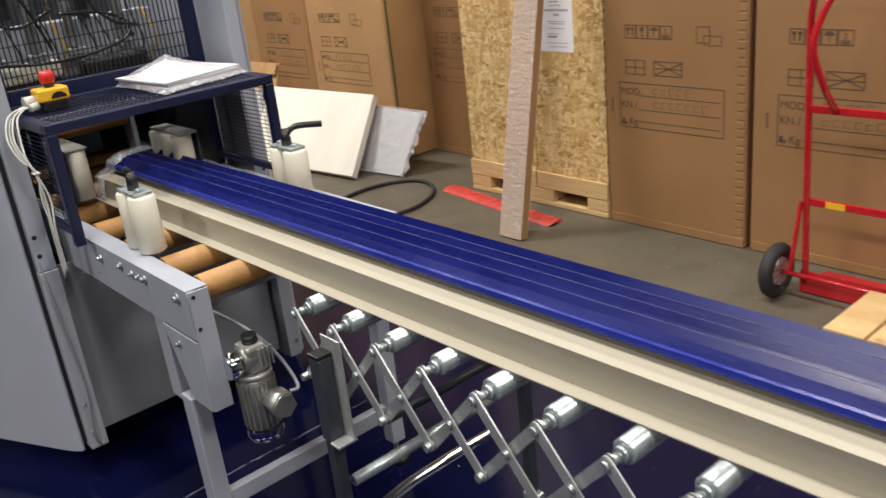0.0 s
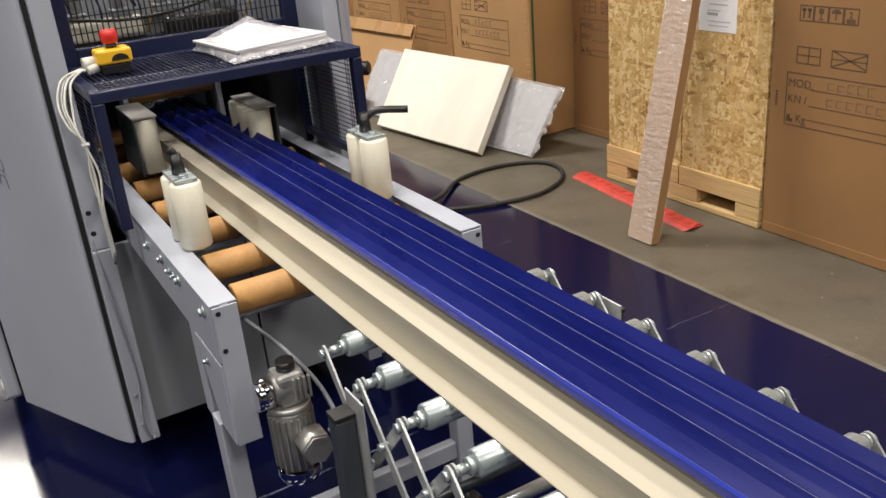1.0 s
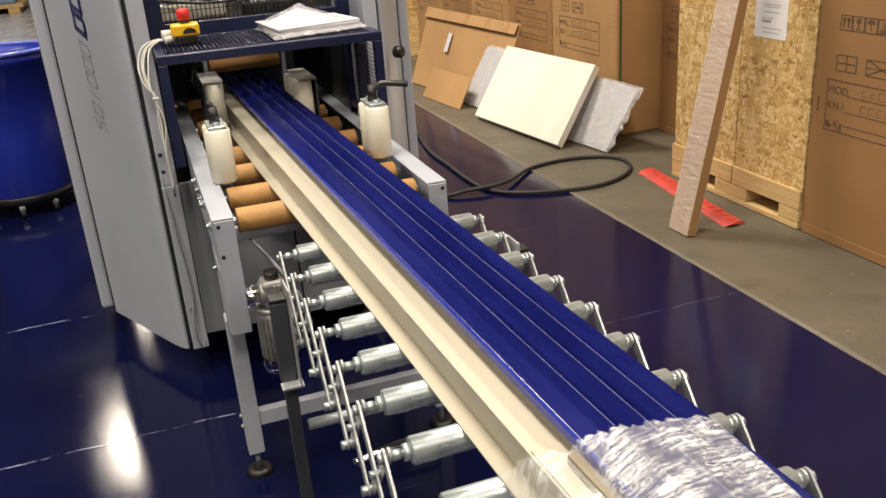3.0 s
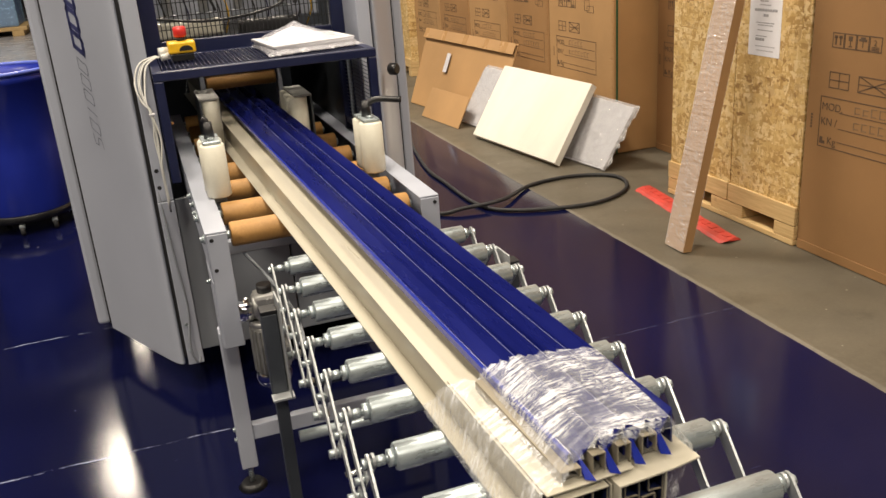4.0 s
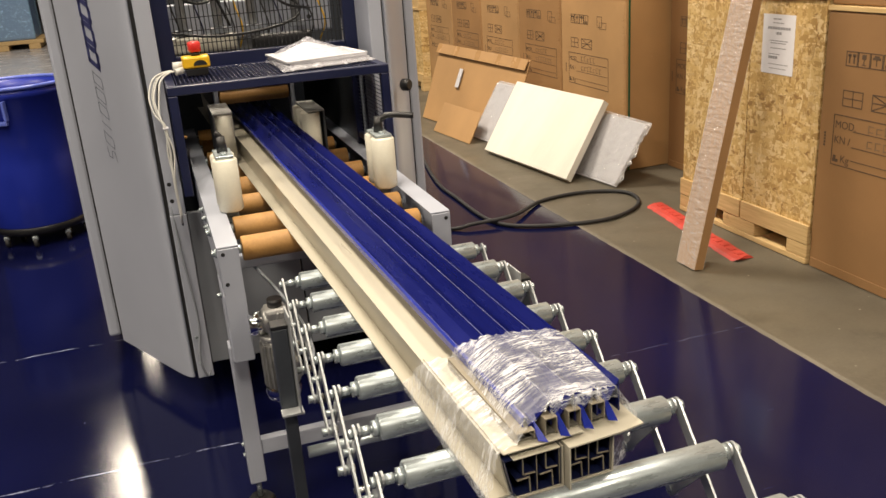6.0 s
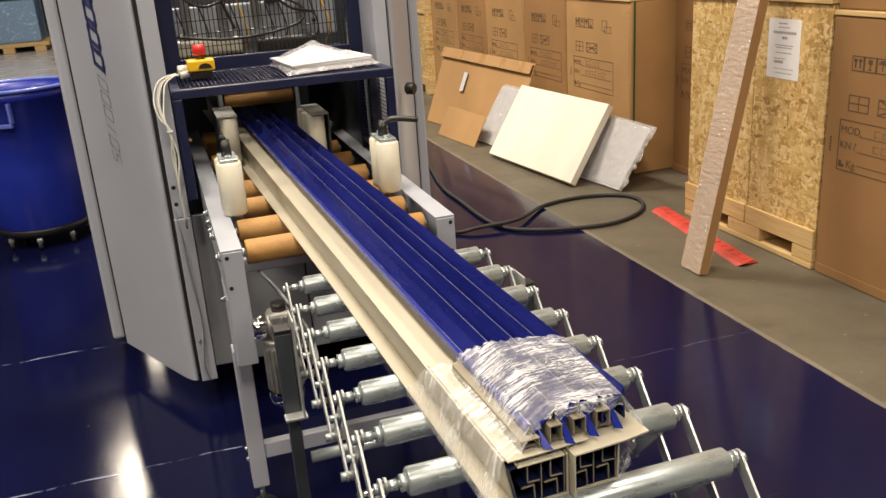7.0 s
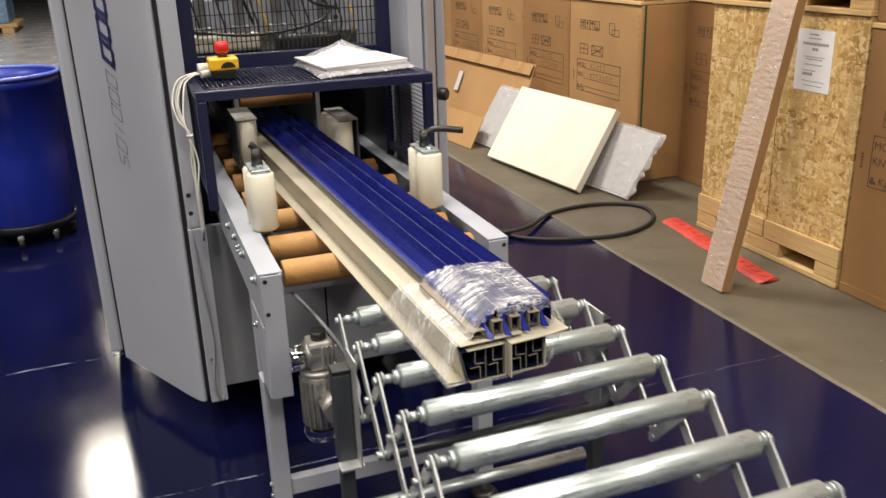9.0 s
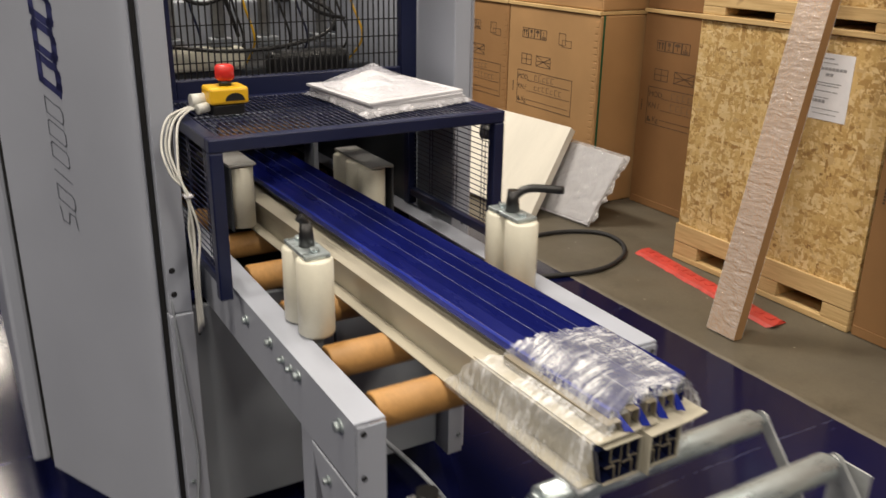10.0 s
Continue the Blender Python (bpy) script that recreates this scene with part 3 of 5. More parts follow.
def crate():
    x, y0, y1, d = 3.437, 2.642, 3.692, 0.85
    c = thing("crate", (x + d / 2, (y0 + y1) / 2, 0), "tall strand board shipping crate on a pale pine skid", "crate")
    ym = 3.147
    part("panel", box(bmn(), x, x + 0.012, y0, ym - 0.003, 0.165, 1.235, 0.0015), M_OSB, c)
    part("panel", box(bmn(), x, x + 0.012, ym + 0.003, y1, 0.165, 1.235, 0.0015), M_OSB, c)
    part("side_panel", box(bmn(), x + 0.0125, x + d, y1 - 0.012, y1 - 0.0005, 0.165, 1.235), M_OSB, c)
    part("side_panel", box(bmn(), x + 0.0125, x + d, y0 + 0.0005, y0 + 0.012, 0.165, 1.235), M_OSB, c)
    part("core", box(bmn(), x + 0.014, x + d - 0.005, y0 + 0.014, y1 - 0.014, 0.165, 1.234), M_PINE, c)
    for a, b in ((y0 - 0.004, ym - 0.004), (ym + 0.004, y1 + 0.004)):
        part("rail", box(bmn(), x - 0.016, x - 0.0008, a, b, 0.10, 0.195, 0.003), M_PINE, c)
    for a, b in ((y0 - 0.004, 2.779), (3.024, 3.287), (y1 - 0.16, y1 + 0.004)):
        part("block", box(bmn(), x - 0.014, x + 0.12, a, b, 0.0285, 0.098, 0.004), M_PINE, c)
    part("bottom_runner", box(bmn(), x - 0.016, x + 0.12, y0 - 0.004, y1 + 0.004, 0.0, 0.028, 0.004), M_PINE, c)
    part("bottom_board", box(bmn(), x + 0.125, x + d, y0, y1, 0.0, 0.02, 0.002), M_PINE, c)
    part("deck", box(bmn(), x + 0.002, x + d, y0, y1, 0.10, 0.163, 0.003), M_PINE, c)
    part("bearer", box(bmn(), x + 0.4, x + 0.52, y0 + 0.02, y1 - 0.02, 0.021, 0.098), M_DARKSTEEL, c)
    part("top_board", box(bmn(), x - 0.014, x + d, y0 - 0.004, ym - 0.006, 1.238, 1.262, 0.003), M_PINE, c)
    part("top_board", box(bmn(), x - 0.014, x + d, ym + 0.006, y1 + 0.004, 1.238, 1.262, 0.003), M_PINE, c)
    # shipping label
    lab = part("shipping_label", box(bmn(), x - 0.0018, x - 0.0008, 2.833, 3.057, 0.88, 1.16), M_LABEL, c, "white paper shipping label")
    rows = ((1.135, 2.97, 3.03, 0.006), (1.118, 2.95, 3.03, 0.004), (1.09, 2.905, 3.065, 0.012), (1.066, 2.965, 3.005, 0.012), (1.035, 2.92, 3.05, 0.004), (1.024, 2.93, 3.04, 0.004), (1.0, 2.93, 3.04, 0.004),
            (0.972, 2.97, 3.05, 0.004), (0.952, 2.985, 3.05, 0.013), (0.925, 2.91, 3.05, 0.003), (0.905, 2.92, 3.04, 0.003))
    for z, a, b, h in rows:
        a, b = a - 0.041, b - 0.041
        bm = bmn()
        k = a
        while k < b - 0.004:
            w = min(0.018 if h > 0.008 else 0.03, b - k)
            box(bm, x - 0.0026, x - 0.0017, k, k + w - 0.003, z, z + h)
            k += w
        part("printed_line", bm, M_GREYTEXT, lab, "grey bars of unreadable print")
    u = thing("crate", (x + d / 2, (y0 + y1) / 2, 1.262), "strand board crate stacked on another crate", "crate")
    part("panel", box(bmn(), x + 0.01, x + 0.022, y0, ym - 0.003, 1.355, 2.4), M_OSB, u)
    part("panel", box(bmn(), x + 0.01, x + 0.022, ym + 0.003, y1, 1.355, 2.4), M_OSB, u)
    part("core", box(bmn(), x + 0.024, x + d, y0, y1, 1.355, 2.4), M_PINE, u)
    for a, b in ((y0, y0 + 0.13), (ym - 0.12, ym + 0.12), (y1 - 0.14, y1)):
        part("block", box(bmn(), x, x + d, a, b, 1.263, 1.30, 0.003), M_PINE, u)
    part("rail", box(bmn(), x, x + d, y0, y1, 1.301, 1.354, 0.003), M_PINE, u)


def end_crate():
    x, y0, y1, d = 3.53, 8.97, 10.05, 0.85
    c = thing("crate", (x + d / 2, (y0 + y1) / 2, 0), "strand board crate on a pine skid beyond the cartons", "crate")
    part("panel", box(bmn(), x, x + 0.012, y0, y1, 0.165, 0.90, 0.0015), M_OSB, c)
    part("side_panel", box(bmn(), x + 0.0125, x + d, y0 + 0.0005, y0 + 0.012, 0.165, 0.90), M_OSB, c)
    part("core", box(bmn(), x + 0.014, x + d - 0.005, y0 + 0.014, y1 - 0.014, 0.165, 0.899), M_PINE, c)
    part("rail", box(bmn(), x - 0.016, x - 0.0008, y0, y1, 0.10, 0.195, 0.003), M_PINE, c)
    for a, b in ((y0, y0 + 0.10), (y0 + 0.42, y0 + 0.66), (y1 - 0.14, y1)):
        part("block", box(bmn(), x - 0.014, x + 0.12, a, b, 0.0, 0.098, 0.004), M_PINE, c)
    part("deck", box(bmn(), x + 0.002, x + d, y0, y1, 0.10, 0.163, 0.003), M_PINE, c)
    part("bearer", box(bmn(), x + 0.4, x + 0.52, y0 + 0.02, y1 - 0.02, 0.0, 0.098), M_DARKSTEEL, c)
    part("top_board", box(bmn(), x - 0.014, x + d, y0, y1, 0.902, 0.93, 0.003), M_PINE, c)
    u = thing("crate", (x + d / 2, (y0 + y1) / 2, 0.93), "strand board crate stacked on another crate", "crate")
    part("skid", box(bmn(), x, x + d, y0, y1, 0.9305, 1.02, 0.003), M_PINE, u)
    part("panel", box(bmn(), x + 0.004, x + 0.016, y0, y1, 1.0205, 1.95), M_OSB, u)
    part("core", box(bmn(), x + 0.0165, x + d, y0, y1, 1.0205, 1.95), M_PINE, u)


crate()
end_crate()


def leaning_tube():
    t = thing("long_carton", (2.94, 2.89, 0), "long film-wrapped flat carton leaning against the crate", "carton")
    ux, uy = 0.2146, 0.0092
    n = 24
    rnd = random.Random(9)

    def ring(bm, z, g):
        cx, cy = 2.942 + ux * z, 2.888 + uy * z
        return [bm.verts.new((cx + sx * (0.024 + g), cy + sy * (0.076 + g), z + 0.012 * sx * -0.2)) for sx, sy in ((-1, -1), (1, -1), (1, 1), (-1, 1))]
    for name, g, m, lab in (("carton_body", 0.0, M_CARD2, ""), ("film", 0.0016, M_FILMTUBE, "clear stretch film")):
        bm = bmn()
        rings = [ring(bm, 0.003 + k * 2.25 / n, g * (1 + 0.6 * rnd.random())) for k in range(n + 1)]
        for A, B in zip(rings, rings[1:]):
            for k in range(4):
                if name == "carton_body" or k:
                    bm.faces.new((A[k], A[(k + 1) % 4], B[(k + 1) % 4], B[k]))
        if name == "carton_body":
            bm.faces.new(rings[0][::-1])
            bm.faces.new(rings[-1])
        part(name, bm, m, t, lab)


leaning_tube()


def leaning_board(name, base0, base1, top0, top1, thick, mat, label, category, wrap=None):
    """A flat panel whose foot runs from base0 to base1 and whose top leans back to top0 and top1."""
    t = thing(name, ((Vector(base0) + Vector(base1)) / 2), label, category)
    bm = bmn()
    P = [Vector(p) for p in (base0, base1, top1, top0)]
    nrm = (P[1] - P[0]).cross(P[3] - P[0]).normalized()
    if nrm.x < 0:
        nrm = -nrm
    vs = [bm.verts.new(p) for p in P] + [bm.verts.new(p + nrm * thick) for p in P]
    for q in ((0, 1, 2, 3), (7, 6, 5, 4), (0, 4, 5, 1), (1, 5, 6, 2), (2, 6, 7, 3), (3, 7, 4, 0)):
        bm.faces.new([vs[i] for i in q])
    lift = -min(v.co.z for v in bm.verts) + 0.001
    for v in bm.verts:
        v.co.z += lift
    bmesh.ops.bevel(bm, geom=bm.edges[:], offset=min(0.004, thick * 0.3), segments=2, profile=0.5, affect="EDGES")
    part("panel", bm, mat, t)
    if wrap:
        rnd = random.Random(5)
        bm = bmn()
        nu, nv = 18, 18
        g = {}
        for side in (0, 1):
            for i in range(nu + 1):
                for j in range(nv + 1):
                    a, b = i / nu, j / nv
                    a2, b2 = a * 1.10 - 0.05, b * 1.06 - 0.02
                    p = (P[0] * (1 - a2) + P[1] * a2) * (1 - b2) + (P[3] * (1 - a2) + P[2] * a2) * b2
                    edge = i in (0, nu) or j in (0, nv)
                    off = (thick + 0.006 if side else -0.006) + rnd.uniform(-0.004, 0.004)
                    if edge:
                        off = thick / 2
                        p = p + (P[1] - P[0]).normalized() * rnd.uniform(-0.018, 0.018)
                    q = p + nrm * off
                    q.z = max(0.002, q.z + lift)
                    g[side, i, j] = g[0, i, j] if side and edge else bm.verts.new(q)
            for i in range(nu):
                for j in range(nv):
                    bm.faces.new((g[side, i, j], g[side, i + 1, j], g[side, i + 1, j + 1], g[side, i, j + 1]))
        part("wrapping", bm, wrap, t, "crumpled clear bubble wrap")
    return t


leaning_board("foam_board", (2.974, 5.715, 0), (3.107, 4.562, 0), (3.326, 5.83, 0.485), (3.459, 4.67, 0.48), 0.05, M_FOAM, "large cream foam board leaning on the cartons", "board")
leaning_board("wrapped_board", (3.26, 4.80, 0), (3.325, 4.30, 0), (3.49, 4.78, 0.40), (3.55, 4.28, 0.385), 0.025, M_PAPER, "small board in bubble wrap leaning on the cartons", "board", M_BUBBLE)
leaning_board("wrapped_board", (3.10, 6.31, 0), (3.15, 5.87, 0), (3.34, 6.27, 0.44), (3.38, 5.84, 0.44), 0.025, M_PAPER, "small bubble-wrapped board behind the foam board", "board", M_BUBBLE)


def flat_carton():
    t = leaning_board("flattened_carton", (3.02, 7.47, 0.0), (3.24, 5.90, 0.0), (3.27, 7.50, 0.68), (3.49, 5.92, 0.65), 0.012, M_CARD2, "large flattened cardboard carton leaning on the cartons", "cardboard")
    a, b = Vector((3.252, 7.50, 0.690)), Vector((3.472, 5.92, 0.660))
    marks = (0.0, 0.05, 0.22, 0.27, 0.47, 0.52, 0.70, 0.74, 0.86, 0.93, 1.0)
    for k in range(10):
        p, q = a.lerp(b, marks[k]), a.lerp(b, marks[k + 1] - 0.001)
        bm = bmn()
        vs = [bm.verts.new(v) for v in (p, q, q + Vector((-0.040, 0, -0.082)), p + Vector((-0.040, 0, -0.082)))]
        bm.faces.new(vs)
        r = bmesh.ops.extrude_face_region(bm, geom=bm.faces[:])
        for v in r["geom"]:
            if isinstance(v, bmesh.types.BMVert):
                v.co += Vector((0.003, 0, -0.002))
        part("flap", bm, M_CARD2 if k % 2 else M_TAPE, t)
    lab = bmn()
    p0 = Vector((3.204, 6.98, 0.34))
    vs = [lab.verts.new(p0 + v) for v in (Vector((-0.003, 0, 0)), Vector((0.003, -0.07, 0)), Vector((0.067, -0.07, 0.16)), Vector((0.061, 0, 0.16)))]
    lab.faces.new(vs)
    r = bmesh.ops.extrude_face_region(lab, geom=lab.faces[:])
    for v in r["geom"]:
        if isinstance(v, bmesh.types.BMVert):
            v.co += Vector((-0.004, 0, 0.001))
    part("address_label", lab, M_PAPER, t, "small white paper label")
    part("lower_flap", turned(box(bmn(), -0.004, 0.004, -0.36, 0.36, 0, 0.27, 0.001), pose(2.95, 6.44, 0.002, 0, 28, 6)), M_CARD2, t, "folded-out cardboard flap")


flat_carton()


def floor_cable():
    t = thing("power_cable", (2.5, 4.1, 0.012), "thick black power cable looped on the floor", "cable")
    pts = ((2.95, 8.3, 0.012), (2.76, 7.2, 0.012), (2.66, 6.667, 0.012), (2.369, 5.169, 0.012), (2.336, 4.604, 0.012), (2.347, 4.04, 0.012), (2.505, 3.821, 0.014), (2.886, 3.713, 0.012), (3.162, 3.80, 0.012), (3.312, 3.985, 0.012),
           (3.301, 4.173, 0.012), (3.077, 4.286, 0.012), (2.779, 4.249, 0.012), (2.476, 3.999, 0.034), (2.22, 3.98, 0.03), (2.086, 4.011, 0.012), (1.85, 4.2, 0.012), (1.7, 4.4, 0.012))
    part("sheath", hose(bmn(), pts, 0.012, 10, 10), M_RUBBER, t)


floor_cable()


def cable_ramp():
    t = thing("cable_ramp", (3.24, 3.37, 0), "worn red rubber cable ramp lying on the concrete", "cable ramp")
    bm = bmn()
    rnd = random.Random(2)
    n = 40
    prof = ((-0.062, 0.0), (-0.045, 0.012), (-0.018, 0.018), (0.018, 0.018), (0.045, 0.012), (0.062, 0.0))
    rings = []
    for k in range(n + 1):
        y = 2.83 + 1.0 * k / n
        e = rnd.uniform(-0.004, 0.004)
        rings.append([bm.verts.new((3.213 + 0.13 * k / n + x + e, y + (rnd.uniform(-0.012, 0.012) if k in (0, n) else 0), z)) for x, z in prof])
    for A, B in zip(rings, rings[1:]):
        for k in range(5):
            bm.faces.new((A[k], A[k + 1], B[k + 1], B[k]))
        bm.faces.new((A[0], B[0], B[5], A[5]))
    bm.faces.new(rings[0])
    bm.faces.new(rings[-1][::-1])
    part("body", bm, M_REDRUBBER, t)
    for k in range(14):
        part("tread", box(bmn(), 3.202 + k * 0.009, 3.238 + k * 0.009, 2.86 + k * 0.069, 2.895 + k * 0.069, 0.017, 0.021, 0.001), M_REDRUBBER, t)


cable_ramp()


def hand_truck():
    t = thing("hand_truck", (3.1, 1.2, 0), "red tubular steel hand truck with black wheels", "hand truck")
    ya, yb = 1.402, 0.950
    for y in (ya, yb):
        part("frame_tube", hose(bmn(), ((3.15, y, 0.05), (3.125, y, 0.42), (3.105, y, 0.80), (3.09, y, 1.12), (3.05, y + (-0.04 if y == ya else 0.04), 1.28)), 0.0135, 12, 6), M_REDPAINT, t)
    part("top_handle", hose(bmn(), ((3.05, ya - 0.04, 1.28), (3.03, 1.285, 1.36), (3.03, 1.045, 1.36), (3.05, yb + 0.04, 1.28)), 0.0135, 12, 6), M_REDPAINT, t)
    bar = part("cross_bar", box(bmn(), 3.098, 3.112, yb, ya, 0.775, 0.805, 0.003), M_REDPAINT, t)
    bar = part("cross_bar", box(bmn(), 3.118, 3.132, yb, ya, 0.395, 0.425, 0.003), M_REDPAINT, t)
    part("warning_sticker", box(bmn(), 3.1165, 3.1178, 1.245, 1.32, 0.397, 0.423), M_YELLOW, bar, "yellow warning sticker")
    part("loop_handle", hose(bmn(), ((3.1, 1.295, 0.79), (3.03, 1.315, 0.9), (2.99, 1.34, 1.05), (3.02, 1.305, 1.2), (3.05, 1.235, 1.3)), 0.0135, 12, 8), M_REDPAINT, t)
    for y, s in ((ya + 0.02, 1), (yb - 0.02, -1)):
        part("axle_brace", box(bmn(), -0.008, 0.008, -0.006, 0.006, 0, 0.30), M_REDPAINT, t).matrix_basis = pose(3.05, y, 0.115, 0, 14, 0)
    part("axle", rod(bmn(), (3.05, yb - 0.12, 0.118), (3.05, ya + 0.12, 0.118), 0.009, 12), M_REDPAINT, t)
    for y in (ya + 0.075, yb - 0.075):
        w = part("wheel", rod(bmn(), (3.05, y - 0.02, 0.118), (3.05, y + 0.02, 0.118), 0.06, 24), M_ZINC, t)
        bm = bmn()
        ring = []
        for k in range(32):
            a = k * math.tau / 32
            ring.append([bm.verts.new((3.05 + math.cos(a) * (0.089 + 0.029 * math.cos(b)), y + 0.03 * math.sin(b), 0.118 + math.sin(a) * (0.089 + 0.029 * math.cos(b)))) for b in [j * math.tau / 10 for j in range(10)]])
        for k in range(32):
            for j in range(10):
                bm.faces.new((ring[k][j], ring[k][(j + 1) % 10], ring[(k + 1) % 32][(j + 1) % 10], ring[(k + 1) % 32][j])).smooth = True
        part("tyre", bm, M_RUBBER, w)
    part("toe_plate", box(bmn(), 3.15, 3.38, yb - 0.02, ya + 0.02, 0.004, 0.01, 0.001), M_REDPAINT, t)
    part("toe_back", box(bmn(), 3.142, 3.150, yb - 0.02, ya + 0.02, 0.004, 0.10, 0.001), M_REDPAINT, t)


hand_truck()


def pallet(x0, x1, y0, y1, label):
    t = thing("pallet", ((x0 + x1) / 2, (y0 + y1) / 2, 0), label, "pallet")
    n = 7
    w = (y1 - y0) / n
    for k in range(n):
        part("deck_board", box(bmn(), x0, x1, y0 + k * w + 0.006, y0 + (k + 1) * w - 0.006, 0.128, 0.15, 0.003), M_PINE, t)
    for x in (x0, (x0 + x1) / 2 - 0.05, x1 - 0.1):
        part("stringer", box(bmn(), x, x + 0.1, y0, y1, 0.022, 0.127, 0.004), M_PINE, t)
        part("foot_board", box(bmn(), x, x + 0.1, y0, y1, 0.0, 0.021, 0.002), M_PINE, t)


pallet(2.63, 3.005, 0.03, 1.085, "pale new pine pallet lying on the floor")


def far_goods():
    t = thing("wrapped_pallet", (-3.4, 21.5, 0), "blue film-wrapped goods on a wooden pallet far off", "wrapped pallet")
    part("deck", box(bmn(), -6.0, -1.55, 20.9, 22.6, 0.12, 0.2, 0.01), M_PINE, t)
    for x in (-5.6, -4.5, -3.4, -2.4, -1.75):
        part("block", box(bmn(), x - 0.12, x + 0.12, 20.9, 22.6, 0.0, 0.119, 0.01), M_PINE, t)
    part("wrapped_block", box(bmn(), -5.9, -1.7, 21.0, 22.5, 0.201, 1.1, 0.04), M_BLUEWRAP, t)
    part("inner_block", box(bmn(), -5.86, -1.74, 21.04, 22.46, 0.205, 1.06), M_BIN, t)


far_goods()


# ---- the bin ----
def waste_bin():
    cx, cy = -0.222, 5.27
    t = thing("waste_bin", (cx, cy, 0), "large round blue plastic bin on a wheeled dolly", "bin")

    def lathe(bm, prof, seg=48):
        rings = [[bm.verts.new((cx + r * math.cos(k * math.tau / seg), cy + r * math.sin(k * math.tau / seg), z)) for k in range(seg)] for r, z in prof]
        for A, B in zip(rings, rings[1:]):
            for k in range(seg):
                bm.faces.new((A[k], A[(k + 1) % seg], B[(k + 1) % seg], B[k])).smooth = True
        return bm
    part("tub", lathe(bmn(), ((0.0, 0.10), (0.255, 0.10), (0.272, 0.135), (0.288, 0.5), (0.304, 0.90), (0.314, 0.905), (0.314, 0.955), (0.304, 0.955), (0.298, 0.90), (0.265, 0.15), (0.0, 0.15))), M_BIN, t)
    bm = bmn()
    ring = []
    for k in range(48):
        a = k * math.tau / 48
        ring.append([bm.verts.new((cx + (0.316 + 0.012 * math.cos(b)) * math.cos(a), cy + (0.316 + 0.012 * math.cos(b)) * math.sin(a), 0.962 + 0.012 * math.sin(b))) for b in [j * math.tau / 8 for j in range(8)]])
    for k in range(48):
        for j in range(8):
            bm.faces.new((ring[k][j], ring[k][(j + 1) % 8], ring[(k + 1) % 48][(j + 1) % 8], ring[(k + 1) % 48][j])).smooth = True
    part("rim", bm, M_BINRIM, t, "worn pale blue rim")
    for a in (-108, 72):
        r = math.radians(a)
        h = part("handle", box(bmn(), 0.30, 0.335, -0.09, 0.09, 0.76, 0.785, 0.006), M_BINRIM, t)
        h.matrix_basis = pose(cx, cy, 0, 0, 0, a)
        for s in (-0.085, 0.085):
            part("handle_arm", turned(box(bmn(), 0.296, 0.333, s - 0.008, s + 0.008, 0.785, 0.90, 0.004), pose(cx, cy, 0, 0, 0, a)), M_BINRIM, t)
    part("dolly", lathe(bmn(), ((0.0, 0.072), (0.24, 0.072), (0.272, 0.08), (0.285, 0.125), (0.278, 0.128), (0.26, 0.098), (0.0, 0.098))), M_BLACK, t)
    for a in (-140, -95, -50, -5, 60, 130):
        r = math.radians(a)
        x, y = cx + 0.25 * math.cos(r), cy + 0.25 * math.sin(r)
        f = part("caster_fork", box(bmn(), x - 0.016, x + 0.016, y - 0.02, y + 0.02, 0.045, 0.0715, 0.004), M_ZINC, t)
        part("caster_wheel", rod(bmn(), (x - 0.012, y, 0.032), (x + 0.012, y, 0.032), 0.032, 20, bevel=0.004), M_RUBBER, f)


waste_bin()


